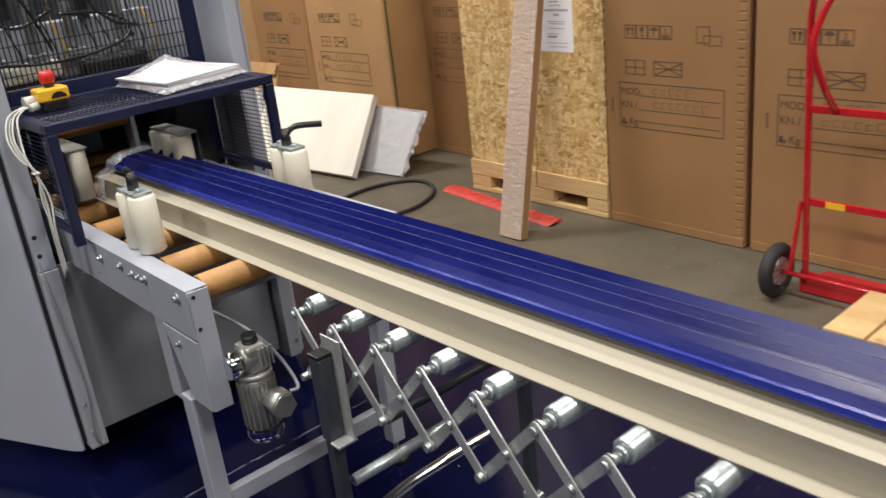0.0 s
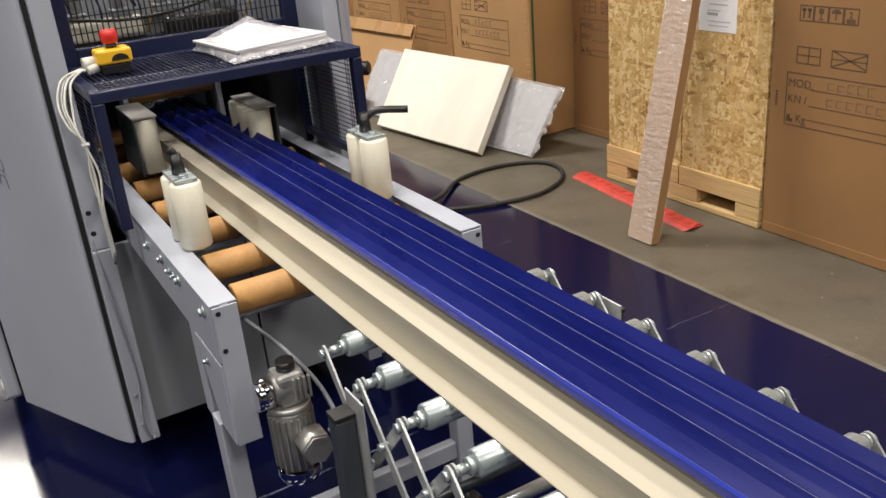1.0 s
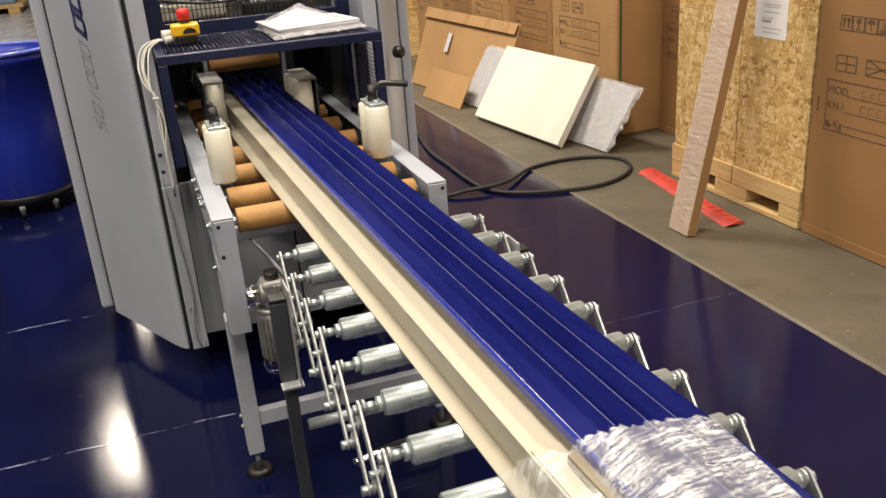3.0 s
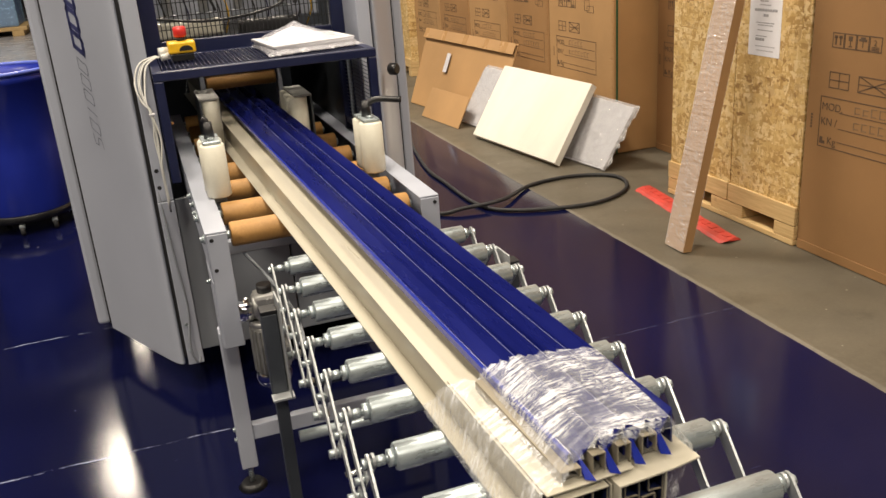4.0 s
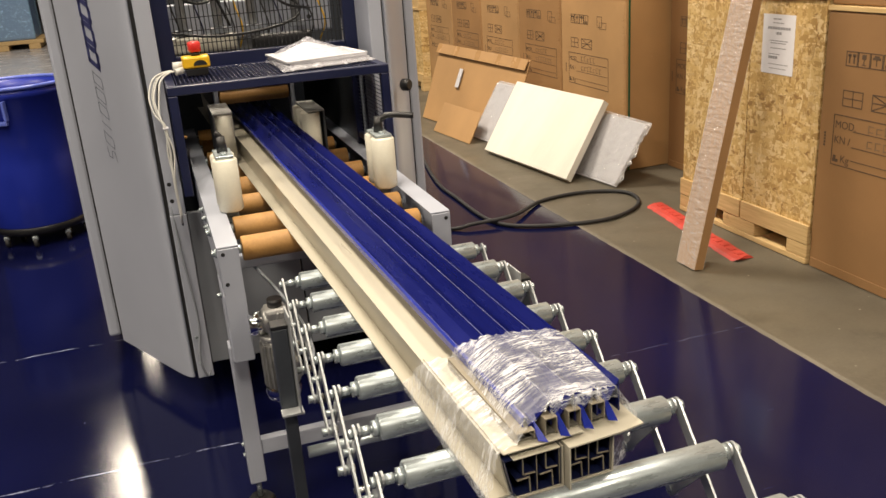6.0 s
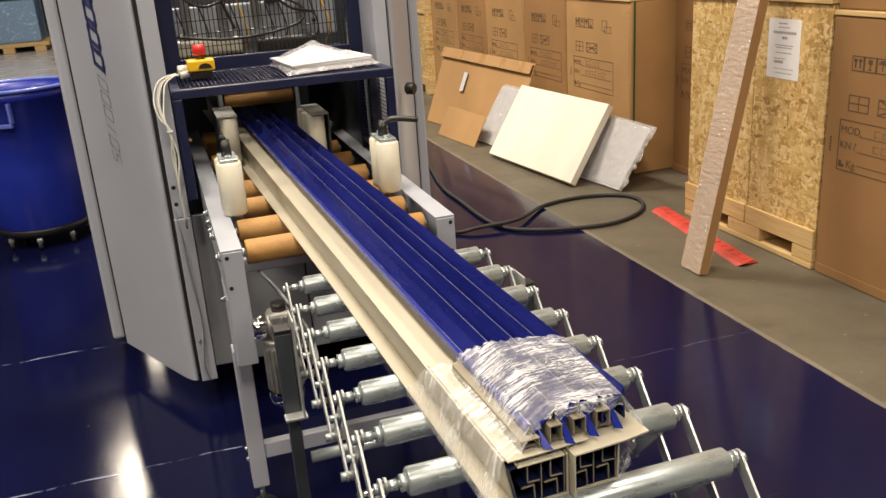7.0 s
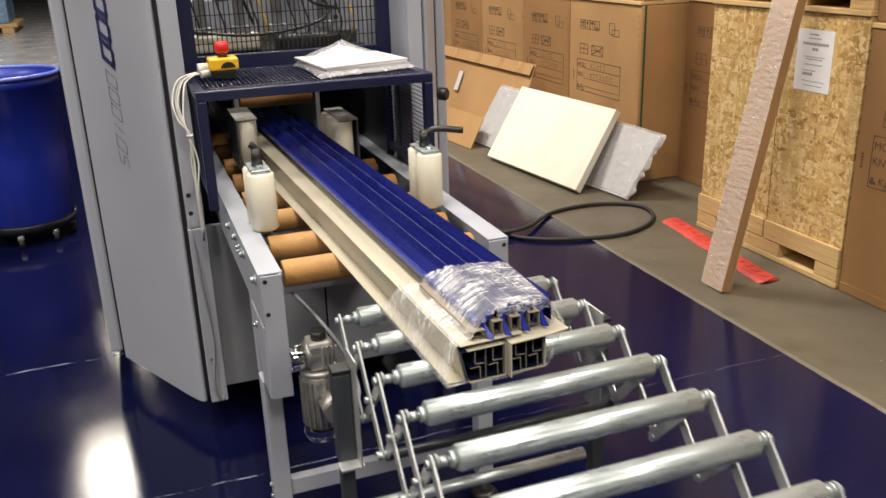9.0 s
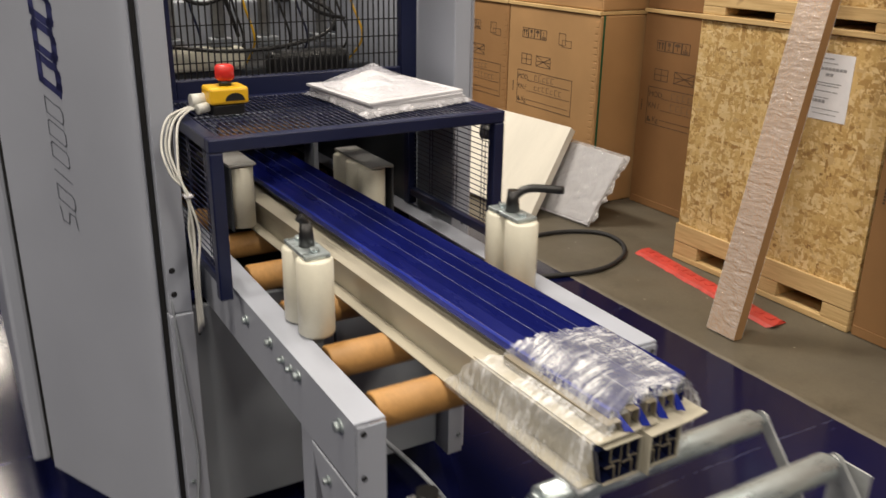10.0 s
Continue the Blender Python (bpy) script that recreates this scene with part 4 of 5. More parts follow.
# ---- the wrapping machine ----
def machine():
    t = thing("wrapping_machine", (0.975, 3.3, 0), "grey and navy horizontal stretch wrapping machine", "machine")
    top = 2.3
    fl, fr = 0.56, 1.39
    for side, (a, b, c0, d0) in (("l", ((0.541, 2.524), (0.295, 3.026), (0.568, 2.52), (0.622, 2.52))), ("r", ((1.412, 2.524), (1.612, 3.026), (1.388, 2.52), (1.340, 2.52)))):
        s = 1 if side == "l" else -1
        A, B = Vector(a), Vector(b)
        along = (B - A).normalized()
        P0, P1, P2 = A + along * 0.115, A - along * 0.012, Vector((a[0] + 0.0145 * s, a[1] + 0.030))
        bend = [P0 * (1 - k) ** 2 + P1 * 2 * k * (1 - k) + P2 * k * k for k in [q / 22 for q in range(23)]]
        plan = [tuple(B)] + [tuple(q) for q in bend] + [(P2.x - 0.004 * s, P2.y + 0.03), (b[0] + 0.05 * s, b[1])]
        panel = prism(bmn(), plan if s > 0 else plan[::-1], 0.114, top)
        part("side_panel", panel, M_GREY, t)
        part("seam", box(bmn(), min(a[0] + 0.0135 * s, c0[0] - 0.001 * s), max(a[0] + 0.0135 * s, c0[0] - 0.001 * s), 2.550, 2.62, 0.135, top), M_SEAM, t)
        x0, x1 = sorted((c0[0], d0[0]))
        part("front_strip", box(bmn(), x0, x1, 2.52, 2.72, 0.75, top, 0.003), M_GREY, t)
        part("lower_strip", box(bmn(), x0 - 0.001, x1 + 0.001, 2.515, 2.72, 0.118, 0.748, 0.003), M_GREY, t)
        x0, x1 = sorted((b[0] - 0.052 * s, b[0] - 0.004 * s))
        part("rear_cover", prism(bmn(), [(x0, 3.042), (x1, 3.042), (x1, 4.25), (x0, 4.25)], 0.13, top, 0.012), M_GREY, t)
        part("rear_seam", box(bmn(), min(b[0] - 0.006 * s, b[0] + 0.03 * s), max(b[0] - 0.006 * s, b[0] + 0.03 * s), 3.03, 3.08, 0.135, top), M_SEAM, t)
        # the upper two are flat black discs standing for dark holes
        for z in (0.18, 0.28, 0.62, 0.66, 0.80, 0.86):
            part("bolt", hexbolt(bmn(), ((c0[0] + d0[0]) / 2 - 0.012 * s, 2.515 if z < 0.75 else 2.52, z), (0, -1, 0), 0.005, 0.004 if z < 0.75 else 0.0012), M_ZINC if z < 0.75 else M_SEAM, t)
        # added plinth, its near-black colour standing for the shade under the machine
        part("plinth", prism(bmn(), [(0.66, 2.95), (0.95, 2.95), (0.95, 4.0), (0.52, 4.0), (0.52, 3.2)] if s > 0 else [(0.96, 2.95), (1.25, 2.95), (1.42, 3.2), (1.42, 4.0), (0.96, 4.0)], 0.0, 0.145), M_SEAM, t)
    # lettering band as plain strokes running up the panel
    a, b = Vector((0.541, 2.524, 0)), Vector((0.295, 3.026, 0))
    d = (b - a).normalized()
    n = Vector((-d.y, d.x, 0))
    n = n if n.x < 0 else -n
    rot = Matrix((( -d.x, 0, n.x, 0), (-d.y, 0, n.y, 0), (0, 1, 0, 0), (0, 0, 0, 1)))
    mid = a.lerp(b, 0.54)
    # letter-like strokes, slanted, one above the other: open thin shapes below, heavy ones above
    slant = Matrix(((1, 0, 0, 0), (-0.42, 1, 0, 0), (0, 0, 1, 0), (0, 0, 0, 1)))
    for k in range(12):
        bold = k >= 6
        z = 0.935 + k * 0.0535 if not bold else 1.288 + (k - 6) * 0.077
        w, h, st = (0.034, 0.056, 0.020) if bold else (0.032, 0.038 if k != 2 else 0.006, 0.0035)
        loop = [(-w, -h / 2), (w * 0.8, -h / 2), (w, -h * 0.3), (w, h * 0.3), (w * 0.8, h / 2), (-w * 0.8, h / 2), (-w, h * 0.3)]
        if k in (1, 5, 6, 9):
            loop = [(-w, -h / 2), (w * 0.85, -h / 2), (w, -h * 0.2), (w, h * 0.3), (w * 0.75, h / 2), (w * 0.05, h * 0.45), (-w, h / 2)]
        if k == 0:
            loop = [(-w, h * 0.3), (-w * 0.8, -h / 2), (-w * 0.1, -h * 0.4), (w * 0.1, h * 0.4), (w * 0.8, h / 2), (w, -h * 0.3)]
        if k == 2:
            loop = [(-w, 0), (w, 0)]
        ends = loop if k in (0, 2) else loop + loop[:1]
        bm = bmn()
        for p, q in zip(ends, ends[1:]):
            p, q = Vector((*p, 0)), Vector((*q, 0))
            u = (q - p).normalized()
            v = Vector((-u.y, u.x, 0)) * st / 2
            vs = [bm.verts.new(c) for c in (p - u * st / 2 - v, q + u * st / 2 - v, q + u * st / 2 + v, p - u * st / 2 + v)]
            bm.faces.new(vs)
        # letters run up the panel, their feet towards the rear edge
        turned(bm, Matrix.Translation((mid.x + n.x * 0.0012, mid.y + n.y * 0.0012, z)) @ rot @ slant)
        part("lettering_stroke", bm, M_BARTEXT if bold else M_THINTEXT, t)
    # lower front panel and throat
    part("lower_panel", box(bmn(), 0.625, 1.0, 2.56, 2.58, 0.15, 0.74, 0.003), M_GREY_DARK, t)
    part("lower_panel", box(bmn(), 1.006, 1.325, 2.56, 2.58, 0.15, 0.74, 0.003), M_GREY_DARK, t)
    part("throat_side", box(bmn(), 0.62, 0.64, 2.722, 3.9, 0.14, 1.2), M_DARKSTEEL, t)
    part("throat_side", box(bmn(), 1.31, 1.33, 2.722, 3.9, 0.14, 1.2), M_DARKSTEEL, t)
    part("back_panel", box(bmn(), 0.36, 1.58, 4.1, 4.13, 0.14, top), M_DARKSTEEL, t)
    # navy window frame
    part("window_post", box(bmn(), 0.617, 0.680, 2.73, 2.76, 1.2, top, 0.003), M_NAVY, t)
    part("window_post", box(bmn(), 1.295, 1.343, 2.73, 2.76, 1.2, top, 0.003), M_NAVY, t)
    part("window_rail", box(bmn(), 0.6805, 1.2945, 2.732, 2.758, 1.205, 1.262, 0.003), M_NAVY, t)
    bm = bmn()
    x = 0.69
    while x < 1.293:
        box(bm, x - 0.0018, x + 0.0018, 2.742, 2.7450, 1.262, 2.25)
        x += 0.0155
    part("wire_upright", bm, M_BLACK, t, kind="stuff")
    for z in (1.30, 1.345, 1.39, 1.50, 1.60, 1.70, 1.85):
        part("wire_cross", box(bmn(), 0.681, 1.294, 2.7455, 2.7483, z - 0.0014, z + 0.0014), M_BLACK, t)
    # inside: cross beam, boxes, air cylinders and hoses behind the mesh
    part("cross_beam", box(bmn(), 0.64, 1.31, 3.02, 3.10, 1.285, 1.425, 0.006), M_GREY, t)
    part("white_housing", box(bmn(), 0.66, 0.92, 2.93, 3.0, 1.25, 1.31, 0.01), M_IVORY, t)
    part("inner_rail", box(bmn(), 0.64, 1.31, 2.96, 3.0, 1.215, 1.245, 0.003), M_DARKSTEEL, t)
    for x in (0.73, 0.86, 0.99, 1.16):
        c = part("air_cylinder", rod(bmn(), (x, 2.97, 1.335), (x, 2.97, 1.75), 0.017, 14, bevel=0.003), M_ALU, t)
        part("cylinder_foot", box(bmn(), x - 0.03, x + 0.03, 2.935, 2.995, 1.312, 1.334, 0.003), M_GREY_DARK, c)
        part("fitting", rod(bmn(), (x, 2.952, 1.56), (x, 2.925, 1.56), 0.008, 10), M_YELLOW if x < 0.8 else M_ZINC, c)
    for z in (1.34, 1.375):
        part("bolt", hexbolt(bmn(), (1.22, 3.02, z), (0, -1, 0), 0.006, 0.005), M_BLACK, t)
    hoses = (((0.67, 2.9, 1.33), (0.85, 2.86, 1.31), (1.02, 2.85, 1.32), (1.14, 2.87, 1.35), (1.16, 2.9, 1.40), (1.08, 2.93, 1.44), (0.95, 2.94, 1.45)),
             ((0.76, 2.92, 1.62), (0.83, 2.9, 1.52), (0.87, 2.9, 1.42), (0.90, 2.92, 1.34)),
             ((1.10, 2.92, 1.66), (1.04, 2.88, 1.5), (1.10, 2.87, 1.41), (1.2, 2.9, 1.38)),
             ((0.69, 2.9, 1.55), (0.72, 2.88, 1.47), (0.80, 2.88, 1.43), (0.93, 2.92, 1.47)))
    for pts in hoses:
        part("air_hose", hose(bmn(), pts, 0.0055, 8, 8), M_BLACK, t)
    part("dark_head", box(bmn(), 0.97, 1.20, 2.86, 2.93, 1.225, 1.30, 0.012), M_BLACK, t)
    # added plate that keeps lamp light out of the throat
    part("throat_light_shield", box(bmn(), 0.6405, 1.3095, 2.96, 4.09, 1.186, 1.196), M_BLACK, t)
    for x, z in ((0.80, 1.50), (0.93, 1.58), (1.06, 1.47), (1.24, 1.52)):
        part("valve_block", box(bmn(), x - 0.022, x + 0.022, 3.005, 3.018, z - 0.05, z + 0.03, 0.003), M_BLACK, t)
    for k, x in enumerate((0.705, 0.79, 0.905, 0.935, 1.035, 1.085, 1.205, 1.25)):
        part("air_hose", hose(bmn(), ((x, 2.99, 1.25), (x + 0.012, 2.94 - 0.004 * k, 1.33), (x - 0.01, 2.95, 1.45), (x + 0.006, 2.96, 1.62), (x, 2.98, 1.85)), 0.0032, 6, 7), (M_BLACK, M_NAVY, M_BLACK, M_YELLOW)[k % 4], t)
    # press roller and side guides in the throat
    part("press_roller", rod(bmn(), (0.822, 2.93, 1.075), (1.088, 2.93, 1.075), 0.029, 24, bevel=0.004), M_ORANGE, t)
    part("press_beam", box(bmn(), 0.70, 1.20, 2.905, 2.945, 1.112, 1.130, 0.003), M_GREY, t)
    part("press_bracket", box(bmn(), 0.800, 0.816, 2.90, 2.98, 0.92, 1.110, 0.003), M_GREY, t)
    part("press_bracket", box(bmn(), 1.094, 1.110, 2.90, 2.98, 0.92, 1.110, 0.003), M_GREY, t)
    for x0, x1, xs, ya, ys in ((0.768, 0.838, (0.805,), 2.64, (2.675, 2.76)), (1.076, 1.138, (1.091,), 2.47, (2.50, 2.58, 2.66))):
        part("guide_bracket", box(bmn(), x0, x1, ya, ya + 0.23, 1.056, 1.062, 0.001), M_ALU, t)
        part("guide_bracket", box(bmn(), x0 if x0 < 0.9 else x1 - 0.006, x0 + 0.006 if x0 < 0.9 else x1, ya, ya + 0.23, 0.89, 1.055, 0.001), M_DARKSTEEL, t)
        for y in ys:
            part("guide_roller", rod(bmn(), (xs[0], y, 0.892), (xs[0], y, 1.053), 0.034, 20, bevel=0.003), M_IVORY, t)
    part("sensor_lamp", rod(bmn(), (0.66, 2.66, 0.99), (0.67, 2.655, 0.99), 0.005, 10), M_ORANGE, t)
    # door knob on the far side
    k = part("door_knob", rod(bmn(), (1.452, 2.56, 1.10), (1.475, 2.535, 1.10), 0.022, 20, bevel=0.005), M_BLACK, t)
    part("control_cable", hose(bmn(), ((0.575, 2.525, 0.80), (0.585, 2.505, 0.6), (0.60, 2.51, 0.36), (0.585, 2.50, 0.2), (0.600, 2.51, 0.125), (0.615, 2.52, 0.15), (0.61, 2.528, 0.22)), 0.004, 8, 8), M_GREY_DARK, t)


machine()


def guard():
    t = thing("safety_guard", (0.98, 2.5, 0.872), "navy steel guard frame with wire mesh panels over the infeed", "guard")
    x0, x1, y0, y1, zt = 0.625, 1.328, 2.262, 2.728, 1.219
    b = 0.028
    for x in (x0, x1 - b):
        part("front_post", box(bmn(), x, x + b, y0, y0 + b, 0.872, zt - b - 0.0005, 0.003), M_NAVY, t)
        part("rear_post", box(bmn(), x, x + b, y1 - b, y1, 0.872, zt - b - 0.0005, 0.003), M_NAVY, t)
        part("top_rail", box(bmn(), x, x + b, y0 + b + 0.0005, y1, zt - b, zt, 0.003), M_NAVY, t)
        part("bottom_rail", box(bmn(), x + 0.004, x + b - 0.004, y0 + b + 0.0005, y1 - b, 0.90, 0.922, 0.003), M_NAVY, t)
    part("front_rail", box(bmn(), x0, x1, y0, y0 + b, zt - b, zt, 0.003), M_NAVY, t)
    part("rear_rail", box(bmn(), x0 + b, x1 - b, y1 - b, y1, zt - b, zt - 0.002, 0.003), M_NAVY, t)
    bm = bmn()
    x = x0 + b + 0.006
    while x < x1 - b:
        rod(bm, (x, y0 + 0.01, zt - 0.004), (x, y1 - 0.01, zt - 0.004), 0.0019, 5)
        x += 0.0135
    part("top_wire", bm, M_NAVY, t, kind="stuff")
    for y in [2.31 + 0.033 * k for k in range(12)]:
        part("top_cross_wire", rod(bmn(), (x0 + 0.01, y, zt - 0.0068), (x1 - 0.01, y, zt - 0.0068), 0.0013, 5), M_NAVY, t)
    for xs in (x0 + 0.008, x1 - 0.008):
        bm = bmn()
        z = 0.93
        while z < zt - b:
            rod(bm, (xs, y0 + b, z), (xs, y1 - b, z), 0.0013, 5)
            z += 0.0135
        part("side_wire", bm, M_NAVY, t, kind="stuff")
        for y in (2.335, 2.350, 2.47, 2.485, 2.60, 2.615):
            part("side_cross_wire", rod(bmn(), (xs + 0.0028, y, 0.922), (xs + 0.0028, y, zt - b), 0.0013, 5), M_NAVY, t)


guard()


def emergency_stop():
    t = thing("emergency_stop", (0.735, 2.508, 1.2205), "yellow emergency stop box with red mushroom button", "switch")
    cx, cy, z = 0.735, 2.508, 1.2205
    part("base", box(bmn(), cx - 0.036, cx + 0.036, cy - 0.028, cy + 0.03, z, z + 0.0245, 0.004), M_BLACK, t)
    part("cover", box(bmn(), cx - 0.044, cx + 0.044, cy - 0.036, cy + 0.036, z + 0.025, z + 0.062, 0.006), M_YELLOW, t)
    bm = bmn()
    for k in range(15):
        a0, a1 = math.pi * k / 15, math.pi * (k + 1) / 15
        vs = [bm.verts.new((cx + 0.012 + 0.022 * math.cos(a), cy - 0.0372, z + 0.033 + 0.017 * math.sin(a))) for a in (a0, a1)]
        c = bm.verts.new((cx + 0.012, cy - 0.0372, z + 0.033))
        bm.faces.new((c, *vs))
    r = bmesh.ops.extrude_face_region(bm, geom=bm.faces[:])
    for v in r["geom"]:
        if isinstance(v, bmesh.types.BMVert):
            v.co.y += 0.004
    part("front_cutout", bm, M_BLACK, t)
    btn = part("button", rod(bmn(), (cx + 0.002, cy, z + 0.074), (cx + 0.002, cy, z + 0.108), 0.021, 28, bevel=0.005), M_RED, t)
    part("collar", rod(bmn(), (cx + 0.002, cy, z + 0.062), (cx + 0.002, cy, z + 0.074), 0.014, 20), M_BLACK, btn)
    part("gland", rod(bmn(), (cx - 0.044, cy - 0.012, z + 0.02), (cx - 0.07, cy - 0.02, z + 0.016), 0.011, 12), M_CABLE, t)
    part("gland", rod(bmn(), (cx - 0.044, cy + 0.015, z + 0.03), (cx - 0.075, cy + 0.012, z + 0.03), 0.016, 12), M_CABLE, t)


emergency_stop()


def control_cables():
    t = thing("control_cables", (0.60, 2.38, 0.7), "bundle of pale control cables tied along the guard", "cable")
    rnd = random.Random(8)
    for k in range(5):
        o = k * 0.011
        b = (-0.012, 0.0, 0.014, 0.006, -0.006)[k]
        pts = ((0.660, 2.49 + 0.3 * o, 1.238), (0.640, 2.478 + 0.4 * o, 1.240 + 0.2 * b), (0.605 - 0.8 * b, 2.45 + 0.5 * o, 1.222 + 0.4 * b), (0.586 - b, 2.42 + 0.6 * o, 1.17 + 0.3 * b), (0.588 - 0.6 * b, 2.39 + 0.5 * o, 1.12), (0.602, 2.372 + 0.3 * o, 1.078),
               (0.607 - 0.5 * b, 2.36 + 0.5 * o, 1.0), (0.604 - 0.2 * b, 2.35 + 0.7 * o, 0.91), (0.606, 2.36 + 0.8 * o, 0.78 - 0.8 * o))
        part("cable", hose(bmn(), [(x + rnd.uniform(-0.003, 0.003), y, z) for x, y, z in pts], 0.0029, 8, 8), M_CABLE if k < 4 else M_BLACK, t)
    for z in (1.075,):
        part("cable_tie", box(bmn(), 0.594, 0.612, 2.366, 2.392, z, z + 0.005, 0.001), M_PAPER, t)


control_cables()


def papers():
    t = thing("manual_stack", (1.12, 2.54, 1.219), "stack of white paper manuals in a clear plastic bag", "papers")
    corners = ((1.012, 2.33), (1.297, 2.40), (1.262, 2.66), (0.987, 2.64))
    for k in range(4):
        rnd = random.Random(k)
        j = lambda: rnd.uniform(-0.006, 0.006)
        part("sheaf", prism(bmn(), [(x + j(), y + j()) for x, y in corners], 1.2225 + k * 0.007, 1.229 + k * 0.007, 0.001), M_PAPER, t)
    rnd = random.Random(3)
    bm = bmn()
    n = 22
    grid = []
    for i in range(n + 1):
        row = []
        for j in range(n + 1):
            u, v = i / n * 1.12 - 0.06, j / n * 1.12 - 0.06
            p = (Vector(corners[0]) * (1 - u) + Vector(corners[1]) * u) * (1 - v) + (Vector(corners[3]) * (1 - u) + Vector(corners[2]) * u) * v
            edge = min(i, n - i, j, n - j) / n
            hump = 0.050 * max(0.0, 1 - math.hypot((u - 0.44) / 0.52, (v - 0.66) / 0.52)) ** 1.15 + 0.008 * math.exp(-abs(u - 0.44 - 0.5 * (v - 0.6)) / 0.06) * min(1, edge * 5)
            z = 1.222 + (0.030 + hump) * min(1, edge * 7) + rnd.uniform(-0.0009, 0.0009)
            w = 0.012 * math.sin(7.0 * u + 3.0 * v) * (1 if edge == 0 else 0)
            row.append(bm.verts.new((p.x + w, p.y + w * 0.7, z)))
        grid.append(row)
    for i in range(n):
        for j in range(n):
            bm.faces.new((grid[i][j], grid[i + 1][j], grid[i + 1][j + 1], grid[i][j + 1])).smooth = True
    part("plastic_bag", bm, M_BAG, t, "crumpled clear plastic bag")
    bm = bmn()
    m = 14
    gr = []
    for i in range(m + 1):
        row = []
        for j in range(m + 1):
            u, v = 0.04 + 0.92 * i / m, 0.08 + 0.88 * j / m
            p = (Vector(corners[0]) * (1 - u) + Vector(corners[1]) * u) * (1 - v) + (Vector(corners[3]) * (1 - u) + Vector(corners[2]) * u) * v
            row.append(bm.verts.new((p.x, p.y, 1.2505 + 0.039 * max(0.0, 1 - math.hypot((u - 0.44) / 0.48, (v - 0.66) / 0.48)) ** 1.2 * min(1, 4 * min(u, v, 1 - u, 1 - v)))))
        gr.append(row)
    for i in range(m):
        for j in range(m):
            bm.faces.new((gr[i][j], gr[i + 1][j], gr[i + 1][j + 1], gr[i][j + 1])).smooth = True
    part("top_sheet", bm, M_PAPER, t)


papers()


# ---- powered infeed rollers of the machine ----
def infeed():
    t = thing("infeed_conveyor", (1.0, 2.2, 0), "grey steel infeed conveyor with orange rubber rollers", "conveyor")
    zt = 0.870
    # side channels, open inward
    for x0, x1 in ((0.672, 0.730), (1.258, 1.316)):
        s = part("side_channel", sheet(bmn(), ((x1 - 0.002, zt - 0.001), (x0 + 0.0015, zt - 0.001), (x0 + 0.0015, 0.742), (x1 - 0.002, 0.742)) if x0 < 1 else ((x0 + 0.002, zt - 0.001), (x1 - 0.0015, zt - 0.001), (x1 - 0.0015, 0.742), (x0 + 0.002, 0.742)), 0.003, 1.692, 3.5), M_GREY, t)
        e = part("end_plate", box(bmn(), x0 + 0.003, x1 - 0.003, 1.686, 1.6905, 0.541 if x0 < 1 else 0.735, zt - 0.004, 0.001), M_GREY, t)
        for z in (0.852, 0.768):
            part("screw_hole", rod(bmn(), ((x0 + 0.014) if x0 < 1 else x1 - 0.014, 1.6848, z), ((x0 + 0.014) if x0 < 1 else x1 - 0.014, 1.6862, z), 0.0055, 14), M_SEAM, e)
    for y, z, r in ((1.745, 0.84, 0.009), (1.935, 0.842, 0.008), (2.02, 0.836, 0.006), (1.975, 0.838, 0.006), (2.09, 0.842, 0.008), (2.24, 0.83, 0.008), (1.80, 0.70, 0.006)):
        part("bolt", hexbolt(bmn(), (0.6715 if z > 0.74 else 0.6702, y, z), (-1, 0, 0), r, 0.012), M_ZINC, t)
    # drop box on the near end
    db = bmn()
    prof = ((1.692, 0.735), (1.692, 0.540), (1.792, 0.540), (1.885, 0.735))
    lo = [db.verts.new((0.6705, y, z)) for y, z in prof]
    hi = [db.verts.new((0.7285, y, z)) for y, z in prof]
    for k in range(4):
        db.faces.new((lo[k], lo[(k + 1) % 4], hi[(k + 1) % 4], hi[k]))
    db.faces.new(lo)
    db.faces.new(hi[::-1])
    bmesh.ops.bevel(db, geom=db.edges[:], offset=0.003, segments=2, profile=0.5, affect="EDGES")
    part("drive_cover", db, M_GREY, t)
    part("cover_slit", box(bmn(), 0.674, 0.727, 1.694, 1.88, 0.7352, 0.7405), M_SEAM, t)
    part("rubber_foot", rod(bmn(), (0.690, 1.829, 0.0), (0.690, 1.829, 0.018), 0.045, 24, 0.03), M_BLACK, t)
    part("levelling_screw", rod(bmn(), (0.690, 1.829, 0.018), (0.690, 1.829, 0.10), 0.008, 12), M_ZINC, t)
    part("leg", box(bmn(), 0.666, 0.714, 1.806, 1.866, 0.075, 0.534, 0.004), M_GREY, t)
    part("leg_top", box(bmn(), 0.674, 0.714, 1.886, 1.946, 0.5, 0.741, 0.004), M_GREY, t)
    part("rubber_foot", rod(bmn(), (1.292, 1.829, 0.0), (1.292, 1.829, 0.018), 0.045, 24, 0.03), M_BLACK, t)
    part("levelling_screw", rod(bmn(), (1.292, 1.829, 0.018), (1.292, 1.829, 0.10), 0.008, 12), M_ZINC, t)
    part("leg", box(bmn(), 1.268, 1.316, 1.805, 1.853, 0.075, 0.741, 0.004), M_GREY, t)
    part("stretcher", box(bmn(), 0.715, 1.267, 1.815, 1.845, 0.165, 0.215, 0.003), M_GREY, t)
    for z in (0.17, 0.205):
        part("bolt", hexbolt(bmn(), (0.6655, 1.829, z), (-1, 0, 0), 0.006, 0.007), M_ZINC, t)
